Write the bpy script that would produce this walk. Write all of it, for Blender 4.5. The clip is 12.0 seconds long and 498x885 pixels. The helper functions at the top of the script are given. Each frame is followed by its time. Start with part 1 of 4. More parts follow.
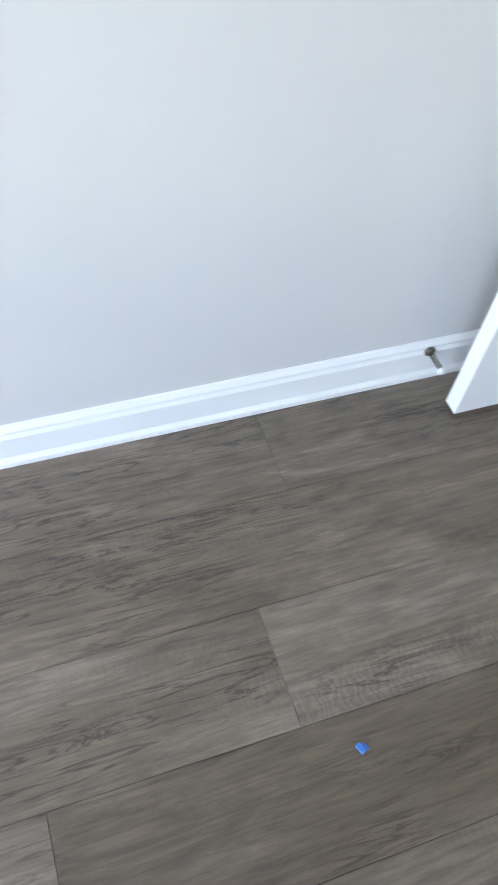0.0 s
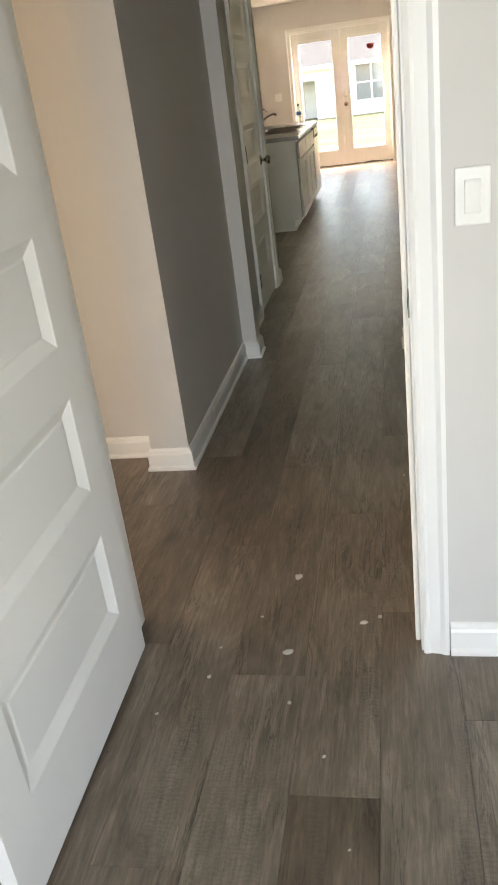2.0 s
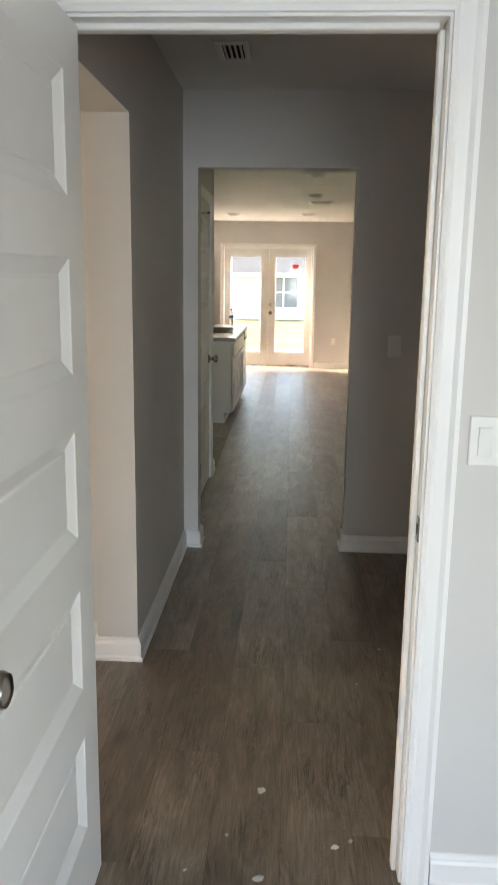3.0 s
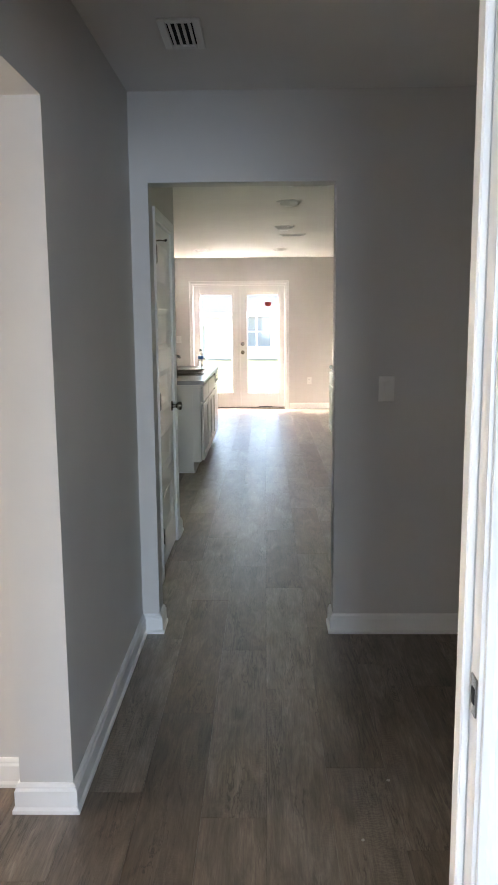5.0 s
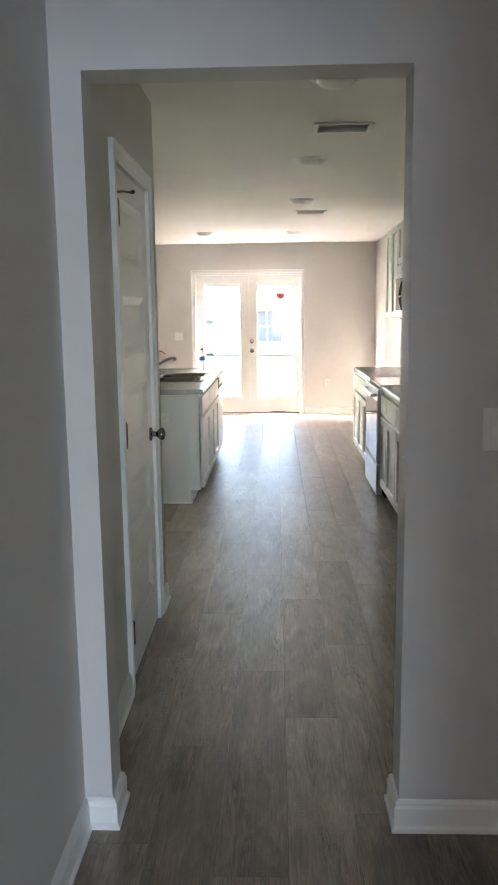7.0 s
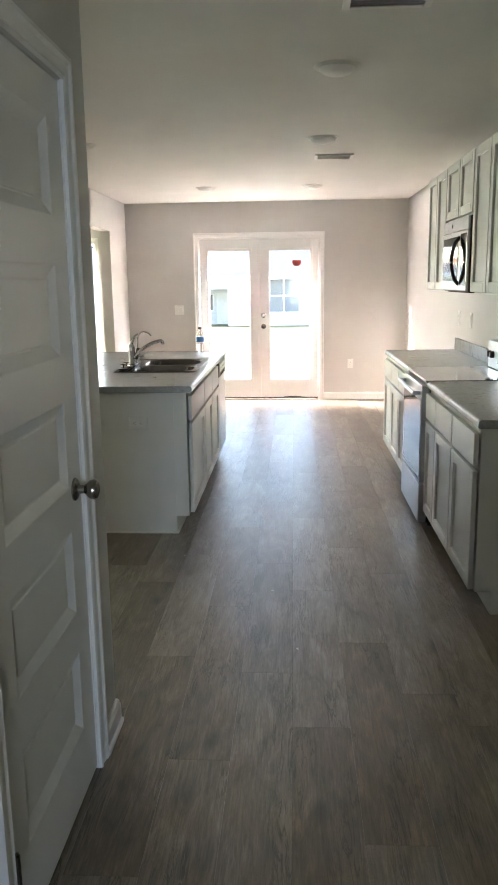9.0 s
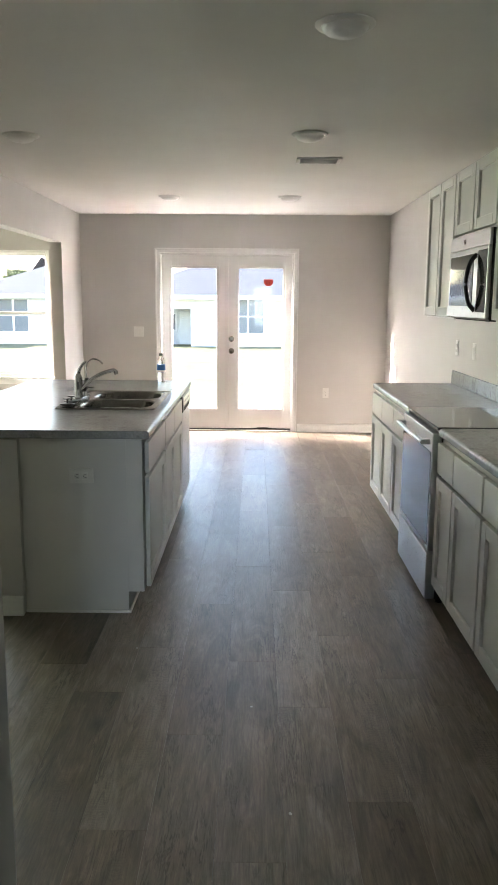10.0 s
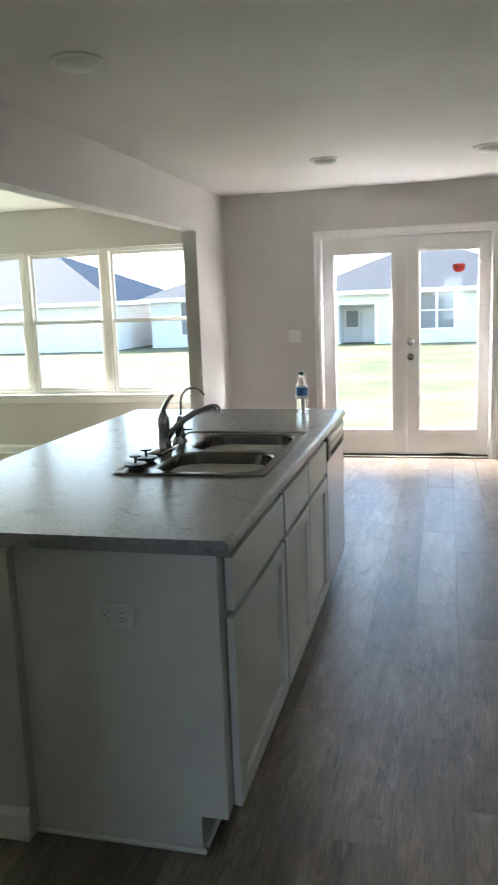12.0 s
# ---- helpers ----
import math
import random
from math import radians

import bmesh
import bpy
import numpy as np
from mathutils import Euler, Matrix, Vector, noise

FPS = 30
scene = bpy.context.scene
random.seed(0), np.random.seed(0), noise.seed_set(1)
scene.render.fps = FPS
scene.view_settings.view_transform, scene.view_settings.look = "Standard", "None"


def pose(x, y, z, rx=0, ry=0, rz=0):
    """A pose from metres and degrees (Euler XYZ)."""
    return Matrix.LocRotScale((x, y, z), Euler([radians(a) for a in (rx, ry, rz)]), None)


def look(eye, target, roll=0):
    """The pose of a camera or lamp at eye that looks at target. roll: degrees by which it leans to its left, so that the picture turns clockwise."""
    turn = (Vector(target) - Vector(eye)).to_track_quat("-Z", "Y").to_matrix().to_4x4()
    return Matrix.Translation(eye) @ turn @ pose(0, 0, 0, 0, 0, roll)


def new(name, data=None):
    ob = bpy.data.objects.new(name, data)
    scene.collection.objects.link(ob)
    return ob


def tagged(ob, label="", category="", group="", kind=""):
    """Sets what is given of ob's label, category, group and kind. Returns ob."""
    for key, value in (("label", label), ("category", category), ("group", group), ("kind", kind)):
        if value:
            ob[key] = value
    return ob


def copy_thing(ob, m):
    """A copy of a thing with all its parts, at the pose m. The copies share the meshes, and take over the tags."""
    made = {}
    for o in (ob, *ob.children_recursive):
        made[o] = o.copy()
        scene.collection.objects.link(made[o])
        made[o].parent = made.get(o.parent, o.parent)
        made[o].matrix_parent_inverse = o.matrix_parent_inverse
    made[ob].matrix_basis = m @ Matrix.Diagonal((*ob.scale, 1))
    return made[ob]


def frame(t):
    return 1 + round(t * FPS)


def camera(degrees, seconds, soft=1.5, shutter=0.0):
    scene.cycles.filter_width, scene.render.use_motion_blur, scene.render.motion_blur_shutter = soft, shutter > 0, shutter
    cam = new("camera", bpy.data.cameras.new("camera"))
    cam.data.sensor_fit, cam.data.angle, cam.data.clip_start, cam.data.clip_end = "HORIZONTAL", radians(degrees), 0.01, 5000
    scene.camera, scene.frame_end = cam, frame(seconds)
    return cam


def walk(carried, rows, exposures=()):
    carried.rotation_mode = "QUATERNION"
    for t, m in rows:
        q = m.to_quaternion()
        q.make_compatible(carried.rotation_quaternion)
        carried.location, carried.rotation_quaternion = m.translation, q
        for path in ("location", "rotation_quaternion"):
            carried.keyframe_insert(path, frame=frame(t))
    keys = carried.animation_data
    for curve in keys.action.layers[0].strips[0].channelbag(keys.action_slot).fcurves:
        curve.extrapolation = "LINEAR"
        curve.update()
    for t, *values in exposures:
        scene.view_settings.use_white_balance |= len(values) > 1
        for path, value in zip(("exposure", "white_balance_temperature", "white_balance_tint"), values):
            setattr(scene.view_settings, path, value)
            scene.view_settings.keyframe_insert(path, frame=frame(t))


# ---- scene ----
cam = camera(35.3, 12.0, shutter=0.12)
PATH = [
    (0, (0.534, 1.119, 1.193), (-0.515, 1.642, -0.427), 9.3),
    (0.5, (0.662, 1.059, 1.28), (-0.185, 2.214, -0.116), 3.0),
    (1, (0.717, 0.933, 1.339), (0.088, 2.402, 0.138), -0.3),
    (1.5, (0.643, 0.983, 1.36), (0.205, 2.633, 0.318), -4.4),
    (2, (0.561, 1.024, 1.438), (0.176, 2.803, 0.609), -7.6),
    (2.5, (0.392, 1.002, 1.495), (0.152, 2.88, 0.852), -4.5),
    (3, (0.276, 0.961, 1.531), (0.175, 2.916, 1.12), 0.8),
    (3.2, (0.234, 0.955, 1.525), (0.173, 2.936, 1.257), 1.9),
    (4.8, (0.323, 1.543, 1.497), (0.238, 3.521, 1.211), -0.8),
    (5, (0.285, 1.676, 1.502), (0.241, 3.651, 1.189), -0.5),
    (5.5, (0.275, 2.038, 1.513), (0.292, 4.01, 1.18), -1.3),
    (6, (0.343, 2.419, 1.498), (0.392, 4.397, 1.207), -1.6),
    (6.5, (0.302, 2.849, 1.494), (0.293, 4.823, 1.176), -0.9),
    (7, (0.253, 3.191, 1.491), (0.183, 5.163, 1.165), -0.7),
    (7.2, (0.269, 3.329, 1.496), (0.135, 5.294, 1.15), -0.8),
    (8.8, (0.275, 4.501, 1.484), (0.136, 6.449, 1.054), -2.1),
    (9, (0.288, 4.672, 1.512), (0.173, 6.628, 1.109), -0.8),
    (9.5, (0.237, 5.125, 1.497), (0.124, 7.091, 1.146), -0.1),
    (10, (0.184, 5.6, 1.515), (0.169, 7.568, 1.161), 0.4),
    (10.5, (0.247, 6.037, 1.507), (0.195, 7.992, 1.086), -1.7),
    (11, (0.257, 6.509, 1.484), (0.076, 8.456, 1.064), -3.7),
    (11.5, (0.26, 6.935, 1.489), (0.114, 8.884, 1.064), -4.6),
    (12, (0.218, 7.405, 1.508), (-0.269, 9.312, 1.153), -2.2),
]
EXPOSURES = [(0, 4.15, 6900, 18), (0.5, 4.0, 7300, 19), (1.0, 4.05, 7700, 19), (1.5, 3.85, 8300, 19), (2.5, 3.75, 8500, 19), (3.2, 3.6, 7500, 18), (5, 4.05, 6700, 18), (6, 4.4, 6600, 18), (6.5, 4.4, 6600, 18),
             (7.2, 4.32, 6700, 19), (9, 4.05, 6600, 19), (9.5, 3.87, 6600, 19), (10, 3.72, 6500, 18), (11, 3.52, 6300, 15), (12, 3.28, 6150, 13)]
walk(cam, [(t, look(eye, target, roll)) for t, eye, target, roll in PATH], EXPOSURES)

# ---- light ----
world = bpy.data.worlds.new("sky")
scene.world = world
world.use_nodes = True
wn = world.node_tree
wn.nodes.clear()
sky = wn.nodes.new("ShaderNodeTexSky")
sky.sky_type, sky.sun_disc = "NISHITA", False
sky.sun_elevation, sky.sun_rotation = radians(26), radians(-71.7)
bgd = wn.nodes.new("ShaderNodeBackground")
bgd.inputs["Strength"].default_value = 0.11
wout = wn.nodes.new("ShaderNodeOutputWorld")
wn.links.new(sky.outputs[0], bgd.inputs[0])
wn.links.new(bgd.outputs[0], wout.inputs[0])


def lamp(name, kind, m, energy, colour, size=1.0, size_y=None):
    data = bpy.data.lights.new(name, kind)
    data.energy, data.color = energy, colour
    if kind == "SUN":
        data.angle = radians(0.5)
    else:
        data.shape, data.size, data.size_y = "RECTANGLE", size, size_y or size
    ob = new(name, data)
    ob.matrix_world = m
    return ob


lamp("sun", "SUN", look((0, 0, 20), (1, -0.33, 20 - 0.50)), 3.4, (1.0, 0.93, 0.82))
# daylight in the window openings of the two front rooms, all out of view
lamp("bedroom_window_daylight", "AREA", look((1.0, -2.50, 1.35), (1.0, 1.2, 0.45)), 10.5, (0.60, 0.79, 1.0), 1.7, 1.25)
lamp("bedroom_side_window_daylight", "AREA", look((3.28, -0.35, 1.35), (0.6, 0.7, -0.3)), 1.0, (0.62, 0.80, 1.0), 1.6, 1.25)
lamp("foyer_window_daylight", "AREA", look((-3.25, 3.44, 1.35), (-0.5, 3.44, 1.2)), 1.2, (1.0, 0.97, 0.90), 0.9, 1.9)
# added fill lamp in an invented, unseen opening, brightens living room and kitchen
lamp("living_side_fill", "AREA", look((-5.75, 14.74, 1.40), (-4.2, 9.0, 0.8)), 11, (0.80, 1.0, 0.70), 1.2, 1.4)
# thin strips hidden under the door and window heads, added to boost the daylight
lamp("door_head_fill_strip", "AREA", look((-0.15, 14.895, 2.0), (-0.15, 13.895, 1.5)), 88, (0.97, 0.96, 0.96), 1.44, 0.07)
lamp("window_head_fill_strip", "AREA", look((-3.54, 14.895, 2.05), (-3.54, 13.895, 1.5)), 100, (0.95, 0.97, 1.0), 2.6, 0.05)


# ---- materials ----
class Nodes:
    """A small wrapper to wire up a principled material."""

    def __init__(self, name):
        self.mat = bpy.data.materials.new(name)
        self.mat.use_nodes = True
        self.t = self.mat.node_tree
        self.bsdf = self.t.nodes["Principled BSDF"]
        self.tc = self.t.nodes.new("ShaderNodeTexCoord")

    def add(self, kind, **values):
        n = self.t.nodes.new("ShaderNode" + kind)
        for key, value in values.items():
            n.inputs[key].default_value = value
        return n

    def link(self, a, b):
        self.t.links.new(a, b)

    def coords(self, scale=(1, 1, 1), space="Object", shift=None):
        m = self.add("Mapping")
        m.inputs["Scale"].default_value = scale
        self.link(self.tc.outputs[space], m.inputs["Vector"])
        if shift is not None:
            self.link(shift, m.inputs["Location"])
        return m.outputs[0]

    def noise(self, vec, scale, detail=4.0, rough=0.55, distort=0.0):
        n = self.add("TexNoise", Scale=scale, Detail=detail, Roughness=rough, Distortion=distort)
        self.link(vec, n.inputs["Vector"])
        return n.outputs["Fac"]

    def ramp(self, fac, stops):
        n = self.add("ValToRGB")
        e = n.color_ramp.elements
        while len(e) < len(stops):
            e.new(0.5)
        for el, (p, c) in zip(e, stops):
            el.position, el.color = p, (*c, 1)
        self.link(fac, n.inputs[0])
        return n.outputs[0]

    def mix(self, fac, a, b, mode="MIX"):
        n = self.t.nodes.new("ShaderNodeMix")
        n.data_type, n.blend_type = "RGBA", mode
        for value, slot in ((fac, 0), (a, 6), (b, 7)):
            if isinstance(value, (int, float)):
                n.inputs[slot].default_value = value
            elif isinstance(value, tuple):
                n.inputs[slot].default_value = (*value, 1)
            else:
                self.link(value, n.inputs[slot])
        return n.outputs[2]

    def math(self, op, a, b):
        n = self.t.nodes.new("ShaderNodeMath")
        n.operation = op
        for value, slot in ((a, 0), (b, 1)):
            if isinstance(value, (int, float)):
                n.inputs[slot].default_value = value
            else:
                self.link(value, n.inputs[slot])
        return n.outputs[0]

    def bump(self, height, strength, distance=0.002):
        n = self.add("Bump", Strength=strength, Distance=distance)
        self.link(height, n.inputs["Height"])
        self.link(n.outputs[0], self.bsdf.inputs["Normal"])

    def set(self, **values):
        for key, value in values.items():
            slot = self.bsdf.inputs[key.replace("_", " ")]
            if isinstance(value, (int, float)):
                slot.default_value = value
            elif isinstance(value, tuple):
                slot.default_value = (*value, 1)
            else:
                self.link(value, slot)
        return self.mat


def paint(name, colour, rough=0.6, blotch=0.05, fine=260.0, relief=0.12, spread=1.3):
    """Wall, trim or cabinet paint: faint unevenness and roller or brush texture."""
    n = Nodes(name)
    v = n.coords()
    dark = tuple(c * (1 - blotch * 1.6) for c in colour)
    light = tuple(min(1, c * (1 + blotch)) for c in colour)
    col = n.ramp(n.noise(v, spread, 5.0), [(0.3, dark), (0.7, light)])
    n.bump(n.noise(v, fine, 3.0), relief, 0.001)
    r = n.math("MULTIPLY_ADD", n.noise(v, 6.0), 0.15)
    r.node.inputs[2].default_value = rough - 0.07
    return n.set(Base_Color=col, Roughness=r)


def plain(name, colour, rough=0.5, metal=0.0, wear=0.15):
    n = Nodes(name)
    v = n.coords()
    col = n.ramp(n.noise(v, 30.0), [(0.3, tuple(c * (1 - wear) for c in colour)), (0.7, colour)])
    n.bump(n.noise(v, 400.0, 2.0), 0.04, 0.0005)
    return n.set(Base_Color=col, Roughness=rough, Metallic=metal)


def plank_material(name, joined):
    """Grey-brown wood-look vinyl: grain along y, knots, a tone for each plank."""
    n = Nodes(name)
    if joined:
        g = n.t.nodes.new("ShaderNodeNewGeometry")
        rnd = g.outputs["Random Per Island"]
    else:
        rnd = n.t.nodes.new("ShaderNodeObjectInfo").outputs["Random"]
    comb = n.t.nodes.new("ShaderNodeCombineXYZ")
    n.link(n.math("MULTIPLY", rnd, 37.0), comb.inputs[0])
    n.link(n.math("MULTIPLY", rnd, 91.0), comb.inputs[1])
    v = n.coords((1, 1, 1), "Object", comb.outputs[0])
    long = n.coords((6.2, 1.5, 1), "Object", comb.outputs[0])
    fine = n.coords((70.0, 4.6, 1), "Object", comb.outputs[0])
    cath = n.noise(long, 2.2, 11.0, 0.68, 0.9)
    streak = n.noise(fine, 1.7, 7.0, 0.72, 0.5)
    cloud = n.noise(v, 3.4, 4.0)
    base = n.ramp(cath, [(0.28, (0.068, 0.054, 0.042)), (0.42, (0.158, 0.131, 0.105)), (0.56, (0.228, 0.196, 0.162)), (0.74, (0.36, 0.322, 0.278))])
    base = n.mix(0.52, base, n.ramp(streak, [(0.36, (0.14, 0.13, 0.12)), (0.5, (0.68, 0.67, 0.66)), (0.63, (1.2, 1.2, 1.2))]), "MULTIPLY")
    base = n.mix(n.math("MULTIPLY", cloud, 0.34), base, (0.165, 0.126, 0.092))
    # sawn marks across the grain, in patches
    wave = n.t.nodes.new("ShaderNodeTexWave")
    wave.wave_type, wave.bands_direction = "BANDS", "Y"
    wave.inputs["Scale"].default_value, wave.inputs["Distortion"].default_value = 26.0, 11.0
    wave.inputs["Detail"].default_value, wave.inputs["Detail Scale"].default_value = 4.0, 1.6
    n.link(v, wave.inputs["Vector"])
    saw = n.math("MULTIPLY", n.ramp(n.noise(long, 0.9, 2.0), [(0.52, (0, 0, 0)), (0.72, (1, 1, 1))]), 0.3)
    base = n.mix(saw, base, n.ramp(wave.outputs["Fac"], [(0.0, (0.05, 0.042, 0.035)), (1.0, (0.24, 0.215, 0.19))]))
    # thin dark checks that run along the boards
    crack = n.noise(n.coords((34.0, 2.6, 1), "Object", comb.outputs[0]), 1.0, 5.0, 0.6, 1.4)
    line = n.math("ABSOLUTE", n.math("SUBTRACT", crack, 0.5), 0.0)
    where = n.ramp(n.noise(long, 1.3, 3.0), [(0.46, (0, 0, 0)), (0.60, (1, 1, 1))])
    base = n.mix(n.math("MULTIPLY", where, 0.8), base, n.ramp(line, [(0.006, (0.25, 0.22, 0.20)), (0.03, (1, 1, 1))]), "MULTIPLY")
    vor = n.t.nodes.new("ShaderNodeTexVoronoi")
    vor.inputs["Scale"].default_value = 1.7
    n.link(n.coords((2.6, 1.2, 1), "Object", comb.outputs[0]), vor.inputs["Vector"])
    knot = n.ramp(vor.outputs["Distance"], [(0.03, (0.22, 0.18, 0.15)), (0.16, (1, 1, 1))])
    base = n.mix(0.7, base, knot, "MULTIPLY")
    tone = n.ramp(rnd, [(0.0, (0.70, 0.61, 0.52)), (0.3, (1.16, 1.10, 1.02)), (0.5, (0.84, 0.71, 0.59)), (0.75, (1.02, 0.97, 0.91)), (1.0, (1.46, 1.40, 1.32))])
    base = n.mix(1.0, base, tone, "MULTIPLY")
    rough = n.math("MULTIPLY_ADD", streak, 0.20)
    rough.node.inputs[2].default_value = 0.34
    emboss = n.noise(n.coords((110.0, 22.0, 1), "Object", comb.outputs[0]), 1.0, 4.0, 0.65)
    n.bump(n.math("ADD", n.math("MULTIPLY", streak, 0.6), emboss), 0.14, 0.001)
    return n.set(Base_Color=base, Roughness=rough, Specular_IOR_Level=0.7, Coat_Weight=0.32, Coat_Roughness=0.42, Coat_IOR=1.5)


WALL = paint("greige_wall_paint", (0.61, 0.588, 0.565), 0.62, 0.03)
CEIL = paint("ceiling_paint", (0.74, 0.72, 0.69), 0.8, 0.03, 140.0, 0.35)
TRIM = paint("white_trim_paint", (0.82, 0.81, 0.79), 0.36, 0.03, 120.0, 0.06)
DOORP = paint("white_door_paint", (0.78, 0.77, 0.75), 0.34, 0.03, 160.0, 0.08)
CABP = paint("pale_grey_cabinet_paint", (0.70, 0.69, 0.665), 0.38, 0.03, 180.0, 0.06)
PLANK = plank_material("vinyl_plank", False)
PLANKJ = plank_material("vinyl_plank_joined", True)
SLAB = plain("dark_underlay", (0.045, 0.039, 0.034), 0.9)
NICKEL = plain("satin_nickel", (0.30, 0.27, 0.235), 0.24, 1.0)
CHROME = plain("chrome", (0.46, 0.46, 0.47), 0.08, 1.0, 0.05)
BLACK = plain("black_plastic", (0.012, 0.012, 0.013), 0.35)
# near-black for the grille, and for shade painted into holes, slots and recesses
DARK = plain("hole_shade_black", (0.010, 0.010, 0.010), 0.9)
WHITEPL = plain("white_plastic", (0.78, 0.77, 0.74), 0.32, 0.0, 0.04)
RED = plain("red_sticker", (0.62, 0.045, 0.03), 0.5)
REDDK = plain("dark_red_print", (0.20, 0.01, 0.01), 0.5)
BLUE = plain("blue_label", (0.03, 0.16, 0.46), 0.4)
GREENCAP = plain("dark_green_cap", (0.01, 0.045, 0.04), 0.4)
BLACKGLASS = plain("black_ceramic_glass", (0.02, 0.02, 0.022), 0.06)
LENS = plain("frosted_lens", (0.86, 0.85, 0.83), 0.45, 0.0, 0.03)
CHIP = plain("plaster_chip", (0.62, 0.60, 0.56), 0.9)
BLUECHIP = plain("blue_plastic_scrap", (0.04, 0.20, 0.60), 0.4)


def brushed(name, colour, rough, stretch):
    n = Nodes(name)
    f = n.noise(n.coords(stretch), 8.0, 4.0)
    r = n.math("MULTIPLY_ADD", f, 0.16)
    r.node.inputs[2].default_value = rough
    n.bump(f, 0.05, 0.0005)
    return n.set(Base_Color=n.ramp(f, [(0.3, tuple(c * 0.88 for c in colour)), (0.7, colour)]), Roughness=r, Metallic=1.0)


STEEL = brushed("brushed_stainless", (0.58, 0.59, 0.61), 0.22, (2, 2, 90))
SINK = brushed("sink_stainless", (0.23, 0.222, 0.212), 0.16, (60, 3, 3))


def laminate():
    """Grey stone-look laminate with fine speckle and soft darker veins."""
    n = Nodes("grey_laminate")
    v = n.coords()
    col = n.ramp(n.noise(v, 95.0, 5.0, 0.7), [(0.28, (0.22, 0.228, 0.235)), (0.5, (0.29, 0.30, 0.31)), (0.72, (0.36, 0.37, 0.38))])
    vein = n.ramp(n.noise(v, 9.0, 6.0, 0.65, 1.2), [(0.34, (0.42, 0.42, 0.43)), (0.46, (1, 1, 1))])
    n.bump(n.noise(v, 300.0, 2.0), 0.02, 0.0004)
    r = n.math("MULTIPLY_ADD", n.noise(v, 40.0), 0.05)
    r.node.inputs[2].default_value = 0.22
    return n.set(Base_Color=n.mix(0.5, col, vein, "MULTIPLY"), Roughness=r, Specular_IOR_Level=0.8)


LAM = laminate()


def glass(name, tint=(1, 1, 1), rough=0.0, ior=1.45):
    n = Nodes(name)
    return n.set(Base_Color=tint, Roughness=rough, Transmission_Weight=1.0, IOR=ior)


GLASS = glass("window_glass", (0.97, 1.0, 0.98), 0.0, 1.25)
PET = glass("clear_plastic", (0.96, 0.98, 1.0), 0.03, 1.3)


def grass_material():
    n = Nodes("lawn")
    v = n.coords()
    patch = n.noise(v, 0.35, 5.0, 0.6)
    col = n.ramp(patch, [(0.30, (0.085, 0.10, 0.045)), (0.5, (0.15, 0.15, 0.075)), (0.7, (0.27, 0.25, 0.15))])
    fine = n.noise(v, 26.0, 5.0, 0.7)
    col = n.mix(0.55, col, n.ramp(fine, [(0.3, (0.35, 0.38, 0.28)), (0.7, (1.25, 1.2, 1.0))]), "MULTIPLY")
    n.bump(fine, 0.9, 0.04)
    return n.set(Base_Color=col, Roughness=0.9)


def courses(name, a, b, pitch, rough=0.8):
    """Horizontal courses, for lap siding and shingles seen from afar."""
    n = Nodes(name)
    sep = n.t.nodes.new("ShaderNodeSeparateXYZ")
    n.link(n.tc.outputs["Object"], sep.inputs[0])
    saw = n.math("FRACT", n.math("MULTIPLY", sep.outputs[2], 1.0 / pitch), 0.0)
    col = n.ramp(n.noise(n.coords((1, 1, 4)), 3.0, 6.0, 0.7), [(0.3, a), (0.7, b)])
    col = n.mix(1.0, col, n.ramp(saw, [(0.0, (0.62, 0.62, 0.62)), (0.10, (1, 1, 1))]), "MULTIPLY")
    n.bump(saw, 0.6, 0.02)
    return n.set(Base_Color=col, Roughness=rough)


LAWN = grass_material()
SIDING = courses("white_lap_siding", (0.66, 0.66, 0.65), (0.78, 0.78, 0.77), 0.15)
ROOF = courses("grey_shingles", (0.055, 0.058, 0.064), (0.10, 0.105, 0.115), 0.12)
FARGLASS = plain("far_window_glass", (0.20, 0.215, 0.225), 0.12)
BARK = plain("bark", (0.10, 0.075, 0.055), 0.95)


def leaf_material():
    n = Nodes("leaves")
    g = n.t.nodes.new("ShaderNodeNewGeometry")
    col = n.ramp(g.outputs["Random Per Island"], [(0.0, (0.03, 0.055, 0.018)), (1.0, (0.10, 0.14, 0.05))])
    return n.set(Base_Color=col, Roughness=0.7)


LEAF = leaf_material()


# ---- building helpers ----
def bmx():
    return bmesh.new()


def box(bm, x0, x1, y0, y1, z0, z1, bevel=0.0, seg=1):
    m = Matrix.Translation(((x0 + x1) / 2, (y0 + y1) / 2, (z0 + z1) / 2)) @ Matrix.Diagonal((abs(x1 - x0), abs(y1 - y0), abs(z1 - z0), 1))
    r = bmesh.ops.create_cube(bm, size=1.0, matrix=m)
    if bevel:
        edges = list({e for v in r["verts"] for e in v.link_edges})
        bmesh.ops.bevel(bm, geom=edges, offset=bevel, segments=seg, affect="EDGES", profile=0.5)
    return bm


def cyl(bm, m, r1, r2, h, seg=24):
    """A capped cone from z 0 to h in the frame m."""
    bmesh.ops.create_cone(bm, cap_ends=True, segments=seg, radius1=r1, radius2=r2, depth=h, matrix=m @ Matrix.Translation((0, 0, h / 2)))
    return bm


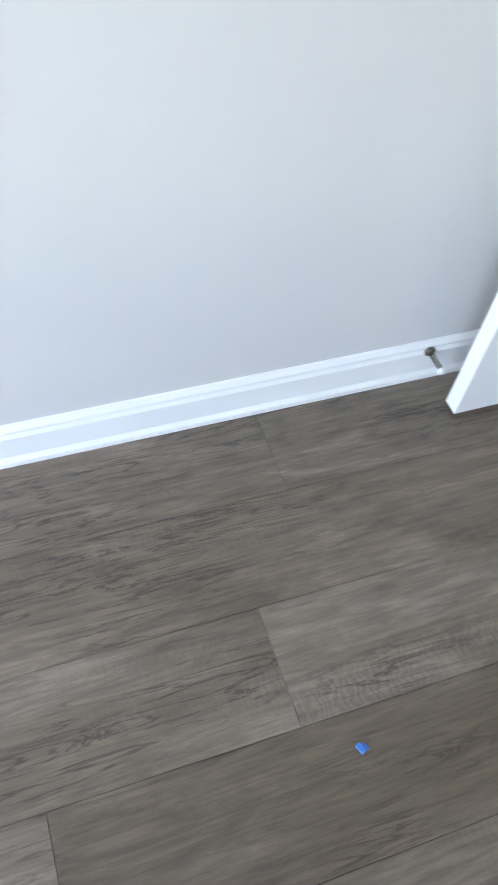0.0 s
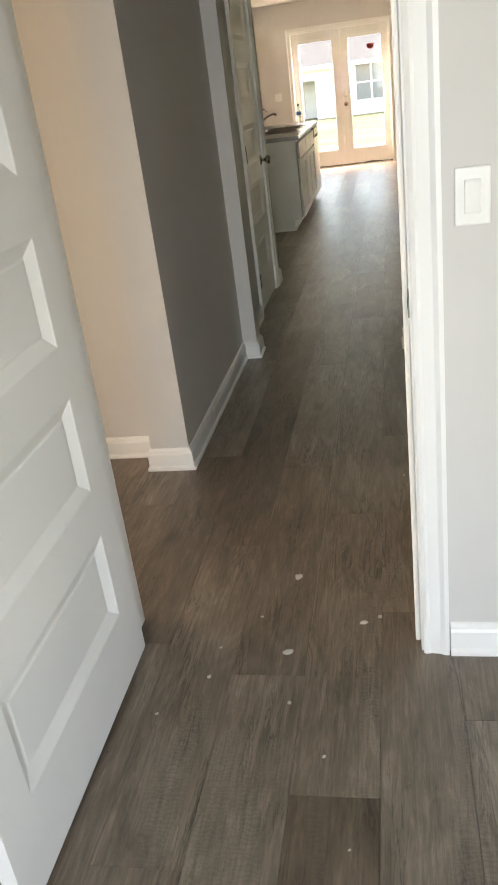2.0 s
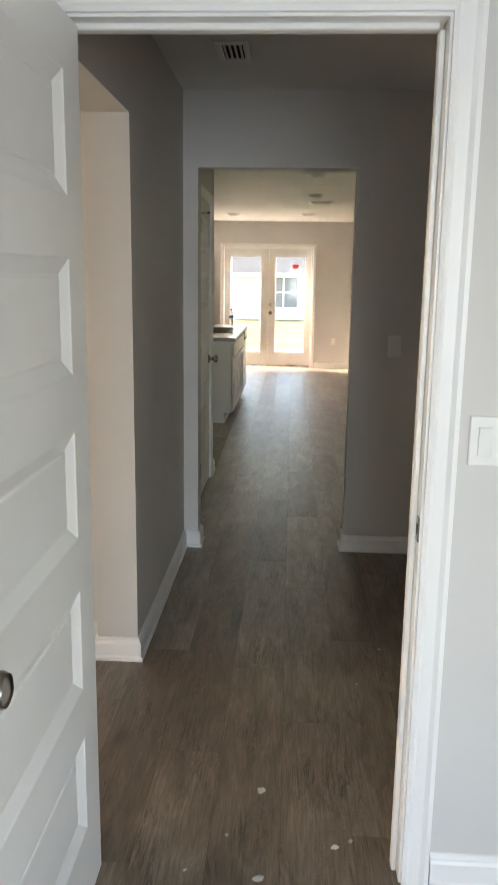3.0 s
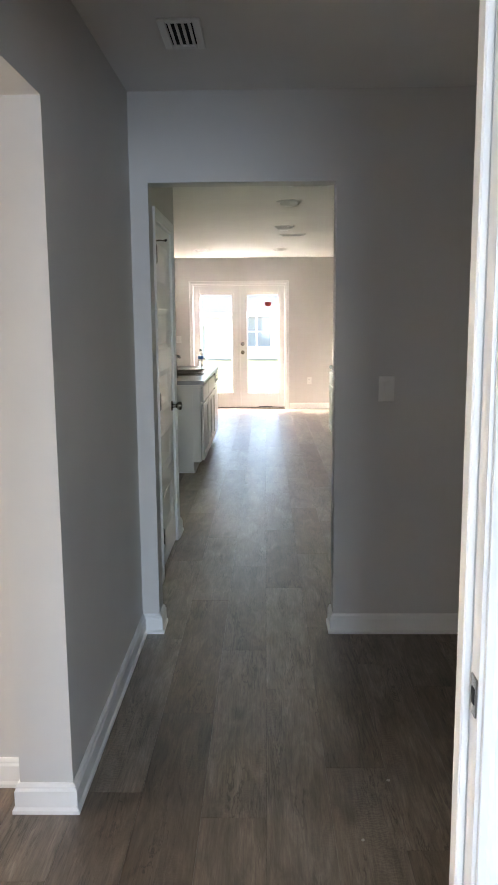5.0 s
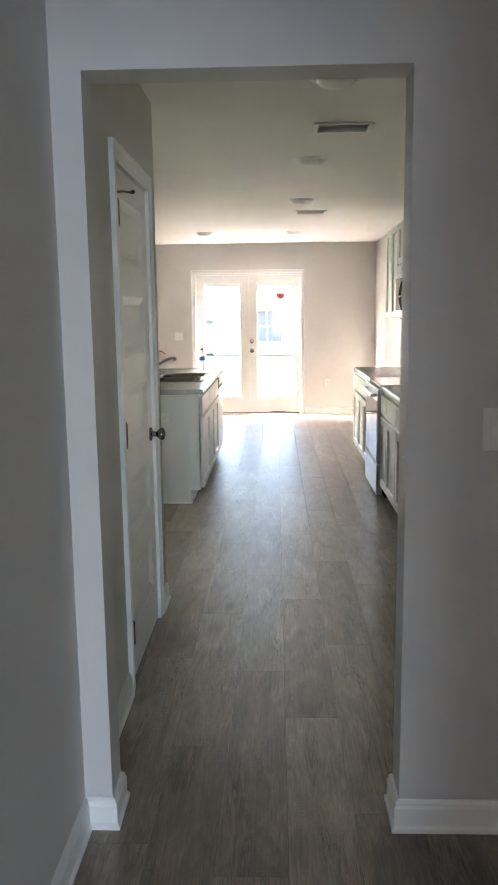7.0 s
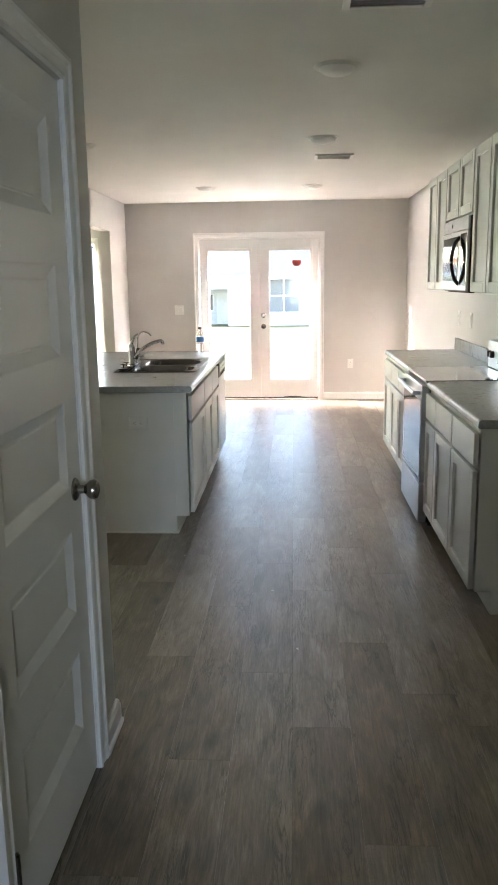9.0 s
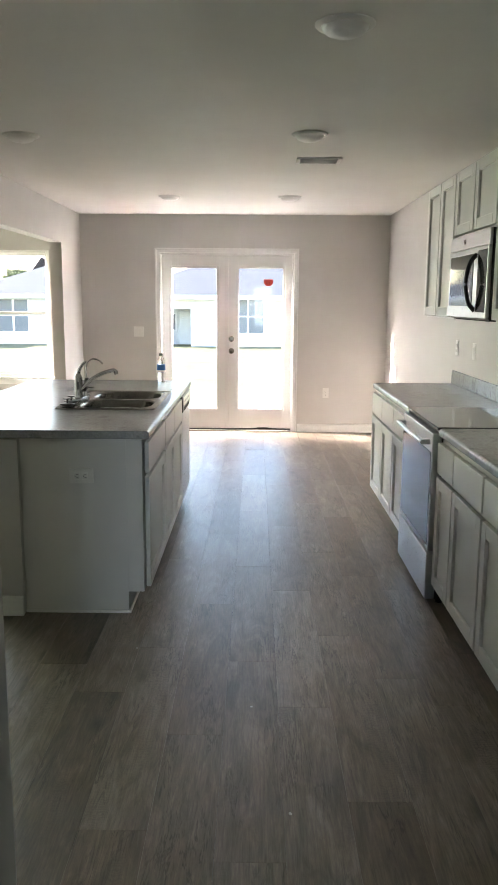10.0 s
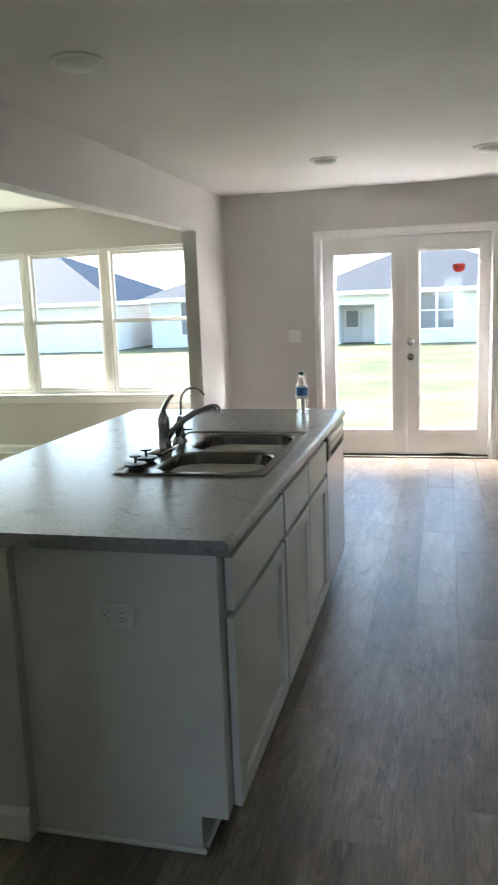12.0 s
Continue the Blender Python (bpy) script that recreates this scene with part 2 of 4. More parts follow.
def lathe(bm, m, profile, seg=24):
    """A turned body round z from (radius, height) pairs."""
    rings = []
    for r, h in profile:
        rings.append([bm.verts.new(m @ Vector((r * math.cos(2 * math.pi * i / seg), r * math.sin(2 * math.pi * i / seg), h))) for i in range(seg)])
    for a, b in zip(rings, rings[1:]):
        for i in range(seg):
            bm.faces.new((a[i], a[(i + 1) % seg], b[(i + 1) % seg], b[i]))
    if profile[0][0] > 1e-6:
        bm.faces.new(rings[0][::-1])
    if profile[-1][0] > 1e-6:
        bm.faces.new(rings[-1])
    return bm


def tube(bm, points, r, seg=12, r_end=None):
    pts = [Vector(p) for p in points]
    rings = []
    n = len(pts)
    for i, p in enumerate(pts):
        d = (pts[min(i + 1, n - 1)] - pts[max(i - 1, 0)]).normalized()
        q = d.to_track_quat("Z", "Y").to_matrix()
        rad = r if r_end is None else r + (r_end - r) * i / (n - 1)
        rings.append([bm.verts.new(p + q @ Vector((rad * math.cos(2 * math.pi * k / seg), rad * math.sin(2 * math.pi * k / seg), 0))) for k in range(seg)])
    for a, b in zip(rings, rings[1:]):
        for k in range(seg):
            bm.faces.new((a[k], a[(k + 1) % seg], b[(k + 1) % seg], b[k]))
    bm.faces.new(rings[0][::-1])
    bm.faces.new(rings[-1])
    return bm


def curve_points(pts, n=10):
    """Points along a smooth line through the given ones."""
    p = [Vector(a) for a in pts]
    p = [p[0] * 2 - p[1], *p, p[-1] * 2 - p[-2]]
    out = []
    for i in range(1, len(p) - 2):
        for k in range(n):
            t = k / n
            out.append(0.5 * (2 * p[i] + (p[i + 1] - p[i - 1]) * t + (2 * p[i - 1] - 5 * p[i] + 4 * p[i + 1] - p[i + 2]) * t * t
                              + (3 * p[i] - p[i - 1] - 3 * p[i + 1] + p[i + 2]) * t ** 3))
    out.append(p[-2])
    return out


def mesh_of(name, bm, material, smooth=False):
    bmesh.ops.recalc_face_normals(bm, faces=bm.faces)
    me = bpy.data.meshes.new(name)
    bm.to_mesh(me)
    bm.free()
    me.materials.append(material)
    if smooth:
        me.polygons.foreach_set("use_smooth", [True] * len(me.polygons))
        me.set_sharp_from_angle(angle=radians(35))
    return me


def part(name, bm, material, parent, label="", smooth=False):
    ob = new(name, mesh_of(name, bm, material, smooth))
    ob.parent = parent
    if label:
        ob["label"] = label
    return ob


def thing(name, m, label, category, group="", kind=""):
    ob = new(name)
    ob.empty_display_size = 0.1
    ob.matrix_world = m
    return tagged(ob, label, category, group, kind)


def solid(name, bm, material, label, category, kind="structure", smooth=False):
    return tagged(new(name, mesh_of(name, bm, material, smooth)), label, category, "", kind)


H = 2.485          # ceiling height


# ---- walls ----
def wall(name, x0, x1, y0, y1, holes=(), label="greige painted drywall wall"):
    """A wall box with openings (a0, a1, z0, z1) along its longer side."""
    bm = bmx()
    along_x = (x1 - x0) > (y1 - y0)
    a, end = (x0, x1) if along_x else (y0, y1)

    def seg(s0, s1, z0, z1):
        if s1 - s0 > 1e-4 and z1 - z0 > 1e-4:
            if along_x:
                box(bm, s0, s1, y0, y1, z0, z1)
            else:
                box(bm, x0, x1, s0, s1, z0, z1)

    for h0, h1, z0, z1 in sorted(holes):
        seg(a, h0, 0, H)
        seg(h0, h1, 0, z0)
        seg(h0, h1, z1, H)
        a = h1
    seg(a, end, 0, H)
    return solid(name, bm, WALL, label, "wall")


XL, XR, YB = -1.83, 1.70, 14.772      # kitchen left, right and garden walls
HX = -0.316                            # hall left wall
# bedroom
wall("wall_bedroom_left", -0.44, -0.32, -2.6, 2.735)
wall("wall_bedroom_back", -0.44, 3.3, -2.72, -2.6, [(0.1, 1.9, 0.65, 2.05)])
wall("wall_bedroom_right", 3.3, 3.42, -2.72, 5.276, [(-1.25, 0.55, 0.65, 2.05)])
wall("wall_bedroom_hall", -0.44, 3.3, 2.735, 2.855, [(-0.252, 0.608, 0, 2.085)])
# hall and foyer
wall("wall_hall_left", -0.48, HX, 2.855, 5.276, [(2.865, 3.882, 0, 2.10)], "greige drywall wall with a wide cased opening")
wall("wall_hall_end", -0.48, 3.42, 5.276, 5.40, [(-0.235, 0.602, 0, 2.10)], "greige drywall wall with a plain opening")
wall("wall_foyer_north", -3.4, -0.48, 4.02, 4.14)
wall("wall_foyer_south", -3.4, -0.44, 2.735, 2.855)
wall("wall_foyer_west", -3.4, -3.28, 2.855, 4.02, [(2.98, 3.90, 0.3, 2.05)])
# kitchen and pantry
PX = -0.335
wall("wall_pantry", -0.455, PX, 5.40, 7.13, [(6.130, 6.885, 0, 2.06)], "greige drywall wall with a pantry door")
wall("wall_pantry_back", XL, -0.455, 7.01, 7.13)
wall("wall_kitchen_left", XL - 0.12, XL, 7.01, YB, [(8.3, 13.89, 0, 2.105)], "greige drywall wall with a wide opening to the living room")
wall("wall_kitchen_right", XR, XR + 0.12, 5.40, YB)
# the leftmost hole is an invented, unseen opening for the living room fill lamp
wall("wall_garden", -6.62, XR + 0.12, YB, YB + 0.16, [(-6.4, -5.1, 0.63, 2.08), (-4.885, -2.19, 0.63, 2.08), (-0.925, 0.620, 0, 2.06)], "greige drywall wall with french doors and windows")
wall("wall_living_west", -6.62, -6.5, 7.01, YB)
wall("wall_living_south", -6.5, XL - 0.12, 7.01, 7.13)
wall("wall_pantry_west", -1.95, -1.83, 5.2, 7.01)
wall("wall_pantry_south", -1.83, -0.48, 5.2, 5.276)

ROOMS = [(-6.62, 1.82, 7.01, YB + 0.16), (-1.95, 1.82, 5.40, 7.01), (-1.95, 3.42, 5.20, 5.40), (-3.40, 3.42, 2.735, 5.20), (-0.44, 3.42, -2.72, 2.735)]


def sheet(z0, z1):
    bm = bmx()
    for x0, x1, y0, y1 in ROOMS:
        box(bm, x0, x1, y0, y1, z0, z1)
    return bm


# runs past the rooms: an unseen overhang added to keep sun off the foyer
solid("ceiling", box(bmx(), -6.62, 3.42, -2.72, YB + 0.16, H, H + 0.12), CEIL, "flat painted drywall ceiling", "ceiling")
floor = solid("floor", sheet(-0.14, -0.007), SLAB, "grey-brown wood-look vinyl plank floor", "floor")


# ---- baseboards and casings ----
BASE_PROFILE = [(0.0, 0.0), (0.022, 0.0), (0.022, 0.012), (0.015, 0.020), (0.015, 0.072), (0.011, 0.080), (0.011, 0.086), (0.005, 0.094), (0.0, 0.096)]


def run(bm, profile, path, closed=False):
    """Sweep a (out, up) profile along a plan path; out is to the right of the way."""
    pts = [Vector((*p, 0)) for p in path]
    rings = []
    for i, p in enumerate(pts):
        d0 = (p - pts[i - 1]).normalized() if i else (pts[1] - p).normalized()
        d1 = (pts[i + 1] - p).normalized() if i < len(pts) - 1 else d0
        n0, n1 = Vector((d0.y, -d0.x, 0)), Vector((d1.y, -d1.x, 0))
        m = (n0 + n1) / (1 + n0.dot(n1))
        rings.append([bm.verts.new(p + m * o + Vector((0, 0, u))) for o, u in profile])
    k = len(profile)
    for a, b in zip(rings, rings[1:]):
        for j in range(k - 1):
            bm.faces.new((a[j], a[j + 1], b[j + 1], b[j]))
    bm.faces.new(rings[0][::-1])
    bm.faces.new(rings[-1])
    return bm


for path in (
    [(-0.32, -2.59), (-0.32, 2.71)],
    [(0.664, 2.735), (3.29, 2.735)],
    [(-0.48, 4.02), (-0.48, 3.882), (HX, 3.882), (HX, 5.276), (-0.235, 5.276), (-0.235, 5.40), (PX, 5.40), (PX, 6.072)],
    [(-3.27, 4.02), (-0.48, 4.02)],
    [(PX, 6.944), (PX, 7.13), (XL, 7.13), (XL, 8.3)],
    [(1.70, 5.40), (0.602, 5.40), (0.602, 5.276), (3.29, 5.276)],
    [(XL, 13.89), (XL, YB), (-0.979, YB)],
    [(0.68, YB), (XR, YB), (XR, 11.60)],
    [(XR, 8.02), (XR, 5.41)],
    [(-6.49, YB), (-1.96, YB), (-1.95, 13.89)],
):
    solid("baseboard", run(bmx(), BASE_PROFILE, path), TRIM, "white moulded wooden baseboard with shoe moulding", "baseboard")

CASE_PROFILE = [(0.0, 0.0), (0.0, 0.010), (0.010, 0.014), (0.018, 0.010), (0.044, 0.013), (0.055, 0.019), (0.066, 0.019), (0.066, 0.0)]


def casing(name, a0, a1, top, m, label):
    """Moulded casing round an opening; local x along the wall, z up, y out of the wall towards -y."""
    bm = bmx()
    corners = [(a0, 0, -1, 0), (a0, top, -1, 1), (a1, top, 1, 1), (a1, 0, 1, 0)]
    rings = [[bm.verts.new((x + sx * o, -u, z + sz * o)) for o, u in CASE_PROFILE] for x, z, sx, sz in corners]
    for a, b in zip(rings, rings[1:]):
        for j in range(len(CASE_PROFILE)):
            k = (j + 1) % len(CASE_PROFILE)
            bm.faces.new((a[j], a[k], b[k], b[j]))
    bm.faces.new(rings[0][::-1])
    bm.faces.new(rings[-1])
    ob = solid(name, bm, TRIM, label, "door casing")
    ob.matrix_world = m
    return ob


casing("trim_bedroom_door", -0.238, 0.594, 2.072, pose(0, 2.735, 0), "white moulded door casing")
casing("trim_bedroom_door_hall", -0.588, 0.232, 2.068, pose(0, 2.855, 0, 0, 0, 180), "white moulded door casing")
casing("trim_pantry_door", -6.875, -6.140, 2.045, pose(PX, 13.015, 0, 0, 0, 90), "white moulded door casing")
casing("trim_french_door", -0.911, 0.606, 2.047, pose(0, YB, 0), "white moulded exterior door casing")


def jamb(name, a0, a1, top, depth, m, stop=0.012):
    bm = bmx()
    t = 0.02
    box(bm, a0 - t, a0, 0, depth, 0, top + t)
    box(bm, a1, a1 + t, 0, depth, 0, top + t)
    box(bm, a0, a1, 0, depth, top, top + t)
    ob = solid(name, bm, TRIM, "white painted wooden door jamb", "door jamb")
    ob.matrix_world = m
    return ob


jamb("trim_bedroom_jamb", -0.232, 0.588, 2.065, 0.118, pose(0, 2.736, 0))
stopper = bmx()
box(stopper, 0.574, 0.588, 2.775, 2.81, 0, 2.051, 0.003)
box(stopper, -0.232, 0.574, 2.775, 2.81, 2.051, 2.065, 0.003)
solid("trim_bedroom_door_stop", stopper, TRIM, "white wooden door stop strip", "door stop")
strike = thing("strike_plate", pose(0.5865, 2.755, 0.955), "satin nickel strike plate in the door jamb", "strike plate")
part("plate", box(bmx(), -0.0015, 0.0015, -0.014, 0.014, -0.03, 0.03, 0.001), NICKEL, strike)
part("latch_hole_shade", box(bmx(), -0.0022, 0, -0.007, 0.007, -0.012, 0.012), DARK, strike, "flat black piece painted as shade in the latch hole")
jamb("trim_pantry_jamb", 6.140, 6.875, 2.045, 0.118, pose(PX - 0.001, 0, 0, 0, 0, 90))


# ---- panelled doors ----
def panel_door(name, width, height, m, label, knob_x, hinge_zs, hinge_x, hinge_y=-0.006):
    """Five-panel moulded door, local x across, y through the thickness (faces at 0 and 0.035), z up."""
    t, stile, top, bottom, rail = 0.035, 0.115, 0.105, 0.20, 0.118
    ph = (height - top - bottom - 4 * rail) / 5
    d = thing(name, m, label, "door", kind="structure")
    bm = bmx()
    box(bm, 0, stile, 0, t, 0, height)
    box(bm, width - stile, width, 0, t, 0, height)
    z = 0.0
    edges = []
    for h in [bottom] + [rail] * 4 + [top]:
        box(bm, stile, width - stile, 0, t, z, z + h)
        edges.append(z + h)
        z += h + ph
    part("slab", bm, DOORP, d)
    for z0 in edges[:5]:
        pb = bmx()
        for y, s in ((0.0, 1), (t, -1)):
            rings = []
            for inset, depth in ((0, 0), (0.004, 0.0005), (0.008, 0.003), (0.036, 0.0145), (0.041, 0.0145), (0.044, 0.012), (0.050, 0.0115)):
                x0, x1, a, b = stile + inset, width - stile - inset, z0 + inset, z0 + ph - inset
                rings.append([pb.verts.new((x, y + s * depth, zz)) for x, zz in ((x0, a), (x1, a), (x1, b), (x0, b))])
            for r0, r1 in zip(rings, rings[1:]):
                for k in range(4):
                    pb.faces.new((r0[k], r0[(k + 1) % 4], r1[(k + 1) % 4], r1[k]))
            pb.faces.new(rings[-1])
        part("panel", pb, DOORP, d)
    for y, s in ((0.0, 90), (t, -90)):
        kb = bmx()
        lathe(kb, pose(knob_x, y, 0.925, s), [(0.033, 0.0), (0.033, 0.004), (0.028, 0.009), (0.013, 0.012), (0.012, 0.030), (0.018, 0.036),
                                                 (0.027, 0.046), (0.029, 0.056), (0.025, 0.066), (0.012, 0.071), (0.0, 0.072)], 28)
        knob = part("knob", kb, NICKEL, d, "round satin nickel knob", True)
    ex = width if knob_x > width / 2 else 0.0
    lp = part("latch_plate", box(bmx(), ex - 0.001, ex + 0.001, t / 2 - 0.012, t / 2 + 0.012, 0.895, 0.955), NICKEL, d, "satin nickel latch plate")
    lb = box(bmx(), ex - 0.001, ex + (0.010 if ex else -0.010), t / 2 - 0.006, t / 2 + 0.006, 0.915, 0.935)
    part("bolt", lb, NICKEL, lp)
    for hz in hinge_zs:
        hb = cyl(bmx(), Matrix.Translation((hinge_x, hinge_y, hz - 0.045)), 0.0065, 0.0065, 0.09, 12)
        cyl(hb, Matrix.Translation((hinge_x, hinge_y, hz - 0.052)), 0.004, 0.004, 0.104, 10)
        if hinge_y > 0:
            box(hb, hinge_x - 0.016, hinge_x + 0.016, hinge_y + 0.0045, hinge_y + 0.0065, hz - 0.045, hz + 0.045)
        else:
            box(hb, hinge_x - 0.003, hinge_x + 0.014, -0.0025, 0.001, hz - 0.045, hz + 0.045)
            box(hb, hinge_x - 0.003, hinge_x + 0.002, hinge_y, -0.0025, hz - 0.045, hz + 0.045)
        part("hinge", hb, NICKEL, d, "satin nickel hinge")
    return d


# bedroom door stands open, at a right angle to its wall
panel_door("door_1", 0.813, 2.03, pose(-0.224, 1.915, 0.014, 0, 0, 90) @ Matrix.Translation((0, -0.035, 0)), "white five-panel door standing open into the bedroom", 0.065, (0.25, 1.02, 1.80), 0.815, 0.041)
# pantry door, shut
panel_door("door_2", 0.725, 2.028, pose(PX - 0.004, 6.145, 0.012, 0, 0, 90), "white five-panel pantry door, shut", 0.660, (0.22, 1.02, 1.85), 0.003, -0.015)

ds = thing("door_stop", pose(-0.32, 1.90, 0.075), "small spring door stop on the baseboard", "door stop")
part("plate", lathe(bmx(), pose(0.012, 0, 0, 0, 90), [(0.012, 0), (0.012, 0.004), (0.006, 0.008)], 14), NICKEL, ds)
part("spring", tube(bmx(), [(0.018 + 0.0006 * i, 0.005 * math.cos(i * 0.9), 0.005 * math.sin(i * 0.9)) for i in range(75)], 0.0011, 6), NICKEL, ds)
part("tip", lathe(bmx(), pose(0.062, 0, 0, 0, 90), [(0.006, 0), (0.007, 0.006), (0.005, 0.011)], 14), WHITEPL, ds, "white rubber tip")

rod = thing("hinge_pin_door_stop", pose(PX, 6.147, 1.935), "satin nickel hinge pin door stop", "door stop")
part("arm", tube(bmx(), [(0.012, 0, 0), (0.03, 0.02, 0.004), (0.055, 0.055, 0.004)], 0.004, 8), NICKEL, rod)
part("bumper", lathe(bmx(), pose(0.055, 0.055, 0.004, 0, 60, 40), [(0.007, 0), (0.008, 0.008), (0.006, 0.012)], 12), BLACK, rod, "dark rubber bumper")


# ---- french doors and windows ----
GX = ((-0.795, -0.268), (-0.020, 0.497))     # glass spans
fd = thing("door_3", pose(0, YB + 0.045, 0), "white french doors with full glass, shut", "french door", kind="structure")
for (s0, s1), (g0, g1) in zip(((-0.903, -0.1475), (-0.1435, 0.598)), GX):
    bm = bmx()
    z0, z1, a, b = 0.03, 2.035, 0.265, 1.895
    box(bm, s0, g0, 0, 0.045, z0, z1, 0.002)
    box(bm, g1, s1, 0, 0.045, z0, z1, 0.002)
    box(bm, g0, g1, 0, 0.045, z0, a, 0.002)
    box(bm, g0, g1, 0, 0.045, b, z1, 0.002)
    leaf = part("door_leaf", bm, DOORP, fd, "white glazed door leaf")
    bm = bmx()
    w = 0.028
    for y0, y1 in ((-0.006, 0.002), (0.043, 0.050)):
        box(bm, g0 - w, g0 + 0.004, y0, y1, a - w, b + w, 0.003, 2)
        box(bm, g1 - 0.004, g1 + w, y0, y1, a - w, b + w, 0.005, 2)
        box(bm, g0 + 0.004, g1 - 0.004, y0, y1, a - w, a + 0.004, 0.005, 2)
        box(bm, g0 + 0.004, g1 - 0.004, y0, y1, b - 0.004, b + w, 0.005, 2)
    part("glazing_frame", bm, DOORP, leaf)
    pane = part("pane", box(bmx(), g0 - 0.005, g1 + 0.005, 0.030, 0.036, a - 0.005, b + 0.005), GLASS, leaf, "clear glass pane")
    pane.visible_shadow = False
part("astragal", box(bmx(), -0.168, -0.132, -0.012, 0.0, 0.03, 2.035, 0.003), DOORP, fd)
part("sweep", box(bmx(), -0.905, 0.600, -0.004, 0.05, 0.016, 0.029), BLACK, fd, "dark rubber door sweep")
kb = lathe(bmx(), pose(-0.100, -0.002, 0.945, 90), [(0.033, 0), (0.033, 0.005), (0.026, 0.010), (0.012, 0.013), (0.012, 0.030), (0.024, 0.040), (0.029, 0.052), (0.024, 0.064), (0.0, 0.068)], 28)
part("knob", kb, NICKEL, fd, "round satin nickel knob", True)
db = lathe(bmx(), pose(-0.100, -0.002, 1.085, 90), [(0.033, 0), (0.033, 0.008), (0.026, 0.016), (0.0, 0.017)], 28)
box(db, -0.105, -0.095, -0.034, -0.016, 1.068, 1.102, 0.003)
part("deadbolt", db, NICKEL, fd, "satin nickel deadbolt", True)
bm = bmx()
box(bm, -0.925, -0.905, 0, 0.155, 0, 2.06)
box(bm, 0.600, 0.620, 0, 0.155, 0, 2.06)
box(bm, -0.905, 0.600, 0, 0.155, 2.04, 2.06)
# strips added outside the leaves to stop lamp light leaking past their edges
box(bm, -0.905, 0.600, 0.090, 0.102, 2.012, 2.04)
box(bm, -0.905, -0.893, 0.090, 0.102, 0.016, 2.012)
box(bm, 0.588, 0.600, 0.090, 0.102, 0.016, 2.012)
fj = solid("trim_french_jamb", bm, TRIM, "white exterior door jamb", "door jamb")
fj.matrix_world = pose(0, YB + 0.002, 0)
solid("threshold", box(bmx(), -0.905, 0.600, YB - 0.012, YB + 0.19, 0.0, 0.015, 0.004), plain("bronze_threshold", (0.20, 0.17, 0.13), 0.4, 0.7), "bronze metal door threshold", "threshold")
tear = bmx()
for i in range(6):
    box(tear, 0.16 + i * 0.045, 0.205 + i * 0.045, -0.010, -0.006, 0.018, 0.032 + 0.012 * math.sin(0.5 + i * 0.5))
wd = thing("loose_weatherstrip", pose(0, YB + 0.045, 0), "torn dark weatherstrip under the french door", "weatherstrip")
part("strip", tear, BLACK, wd)
st = thing("sticker", pose(0.325, YB + 0.0745, 1.735), "red rounded label stuck on the door glass", "sticker")
bm = bmx()
half = [(-0.052, 0.035), (-0.054, -0.005), (-0.035, -0.032), (0, -0.042), (0.035, -0.032), (0.054, -0.005), (0.052, 0.035)]
f = bm.faces.new([bm.verts.new((x, 0, z)) for x, z in half])
ex = bmesh.ops.extrude_face_region(bm, geom=[f])
for v in ex["geom"]:
    if isinstance(v, bmesh.types.BMVert):
        v.co.y -= 0.0012
part("label", bm, RED, st)
bm = bmx()
box(bm, -0.022, -0.010, -0.0022, -0.0013, -0.018, 0.012)
box(bm, -0.008, 0.016, -0.0022, -0.0013, 0.004, 0.012)
box(bm, 0.010, 0.018, -0.0022, -0.0013, -0.016, 0.004)
part("print", bm, REDDK, st, "dark printed marks")

VINYL = paint("white_window_vinyl", (0.80, 0.80, 0.77), 0.4, 0.02, 120.0, 0.04)
WX = [-4.885, -3.99, -3.105, -2.19]
win = thing("window_1", pose(0, YB + 0.06, 0), "triple white vinyl single-hung window above the lawn", "window", kind="structure")
for i in range(3):
    a, b = WX[i] + 0.022, WX[i + 1] - 0.022
    bm = bmx()
    fw = 0.032
    box(bm, a, a + fw, 0, 0.08, 0.63, 2.08, 0.003)
    box(bm, b - fw, b, 0, 0.08, 0.63, 2.08, 0.003)
    box(bm, a + fw, b - fw, 0, 0.08, 0.63, 0.66, 0.003)
    box(bm, a + fw, b - fw, 0, 0.08, 2.05, 2.08, 0.003)
    fr = part("window_frame", bm, VINYL, win)
    for z0, z1, y in ((0.66, 1.385, 0.012), (1.345, 2.05, 0.045)):
        bm = bmx()
        sw = 0.024
        box(bm, a + fw, a + fw + sw, y, y + 0.03, z0, z1, 0.002)
        box(bm, b - fw - sw, b - fw, y, y + 0.03, z0, z1, 0.002)
        box(bm, a + fw + sw, b - fw - sw, y, y + 0.03, z0, z0 + 0.032, 0.002)
        box(bm, a + fw + sw, b - fw - sw, y, y + 0.03, z1 - 0.032, z1, 0.002)
        part("sash", bm, VINYL, fr)
        p = part("pane", box(bmx(), a + fw + sw - 0.004, b - fw - sw + 0.004, y + 0.013, y + 0.017, z0 + 0.028, z1 - 0.028), GLASS, fr, "clear glass pane")
        p.visible_shadow = False
for x in WX[1:3]:
    part("mullion", box(bmx(), x - 0.0215, x + 0.0215, -0.006, 0.085, 0.63, 2.08, 0.003), VINYL, win)
for x0, x1 in ((WX[0], WX[0] + 0.0215), (WX[3] - 0.0215, WX[3])):
    part("side_frame", box(bmx(), x0, x1, -0.006, 0.085, 0.63, 2.08), VINYL, win)
part("window_sill", box(bmx(), WX[0] - 0.05, WX[3] + 0.05, -0.085, -0.001, 0.605, 0.629, 0.006, 2), TRIM, win, "white painted window stool")
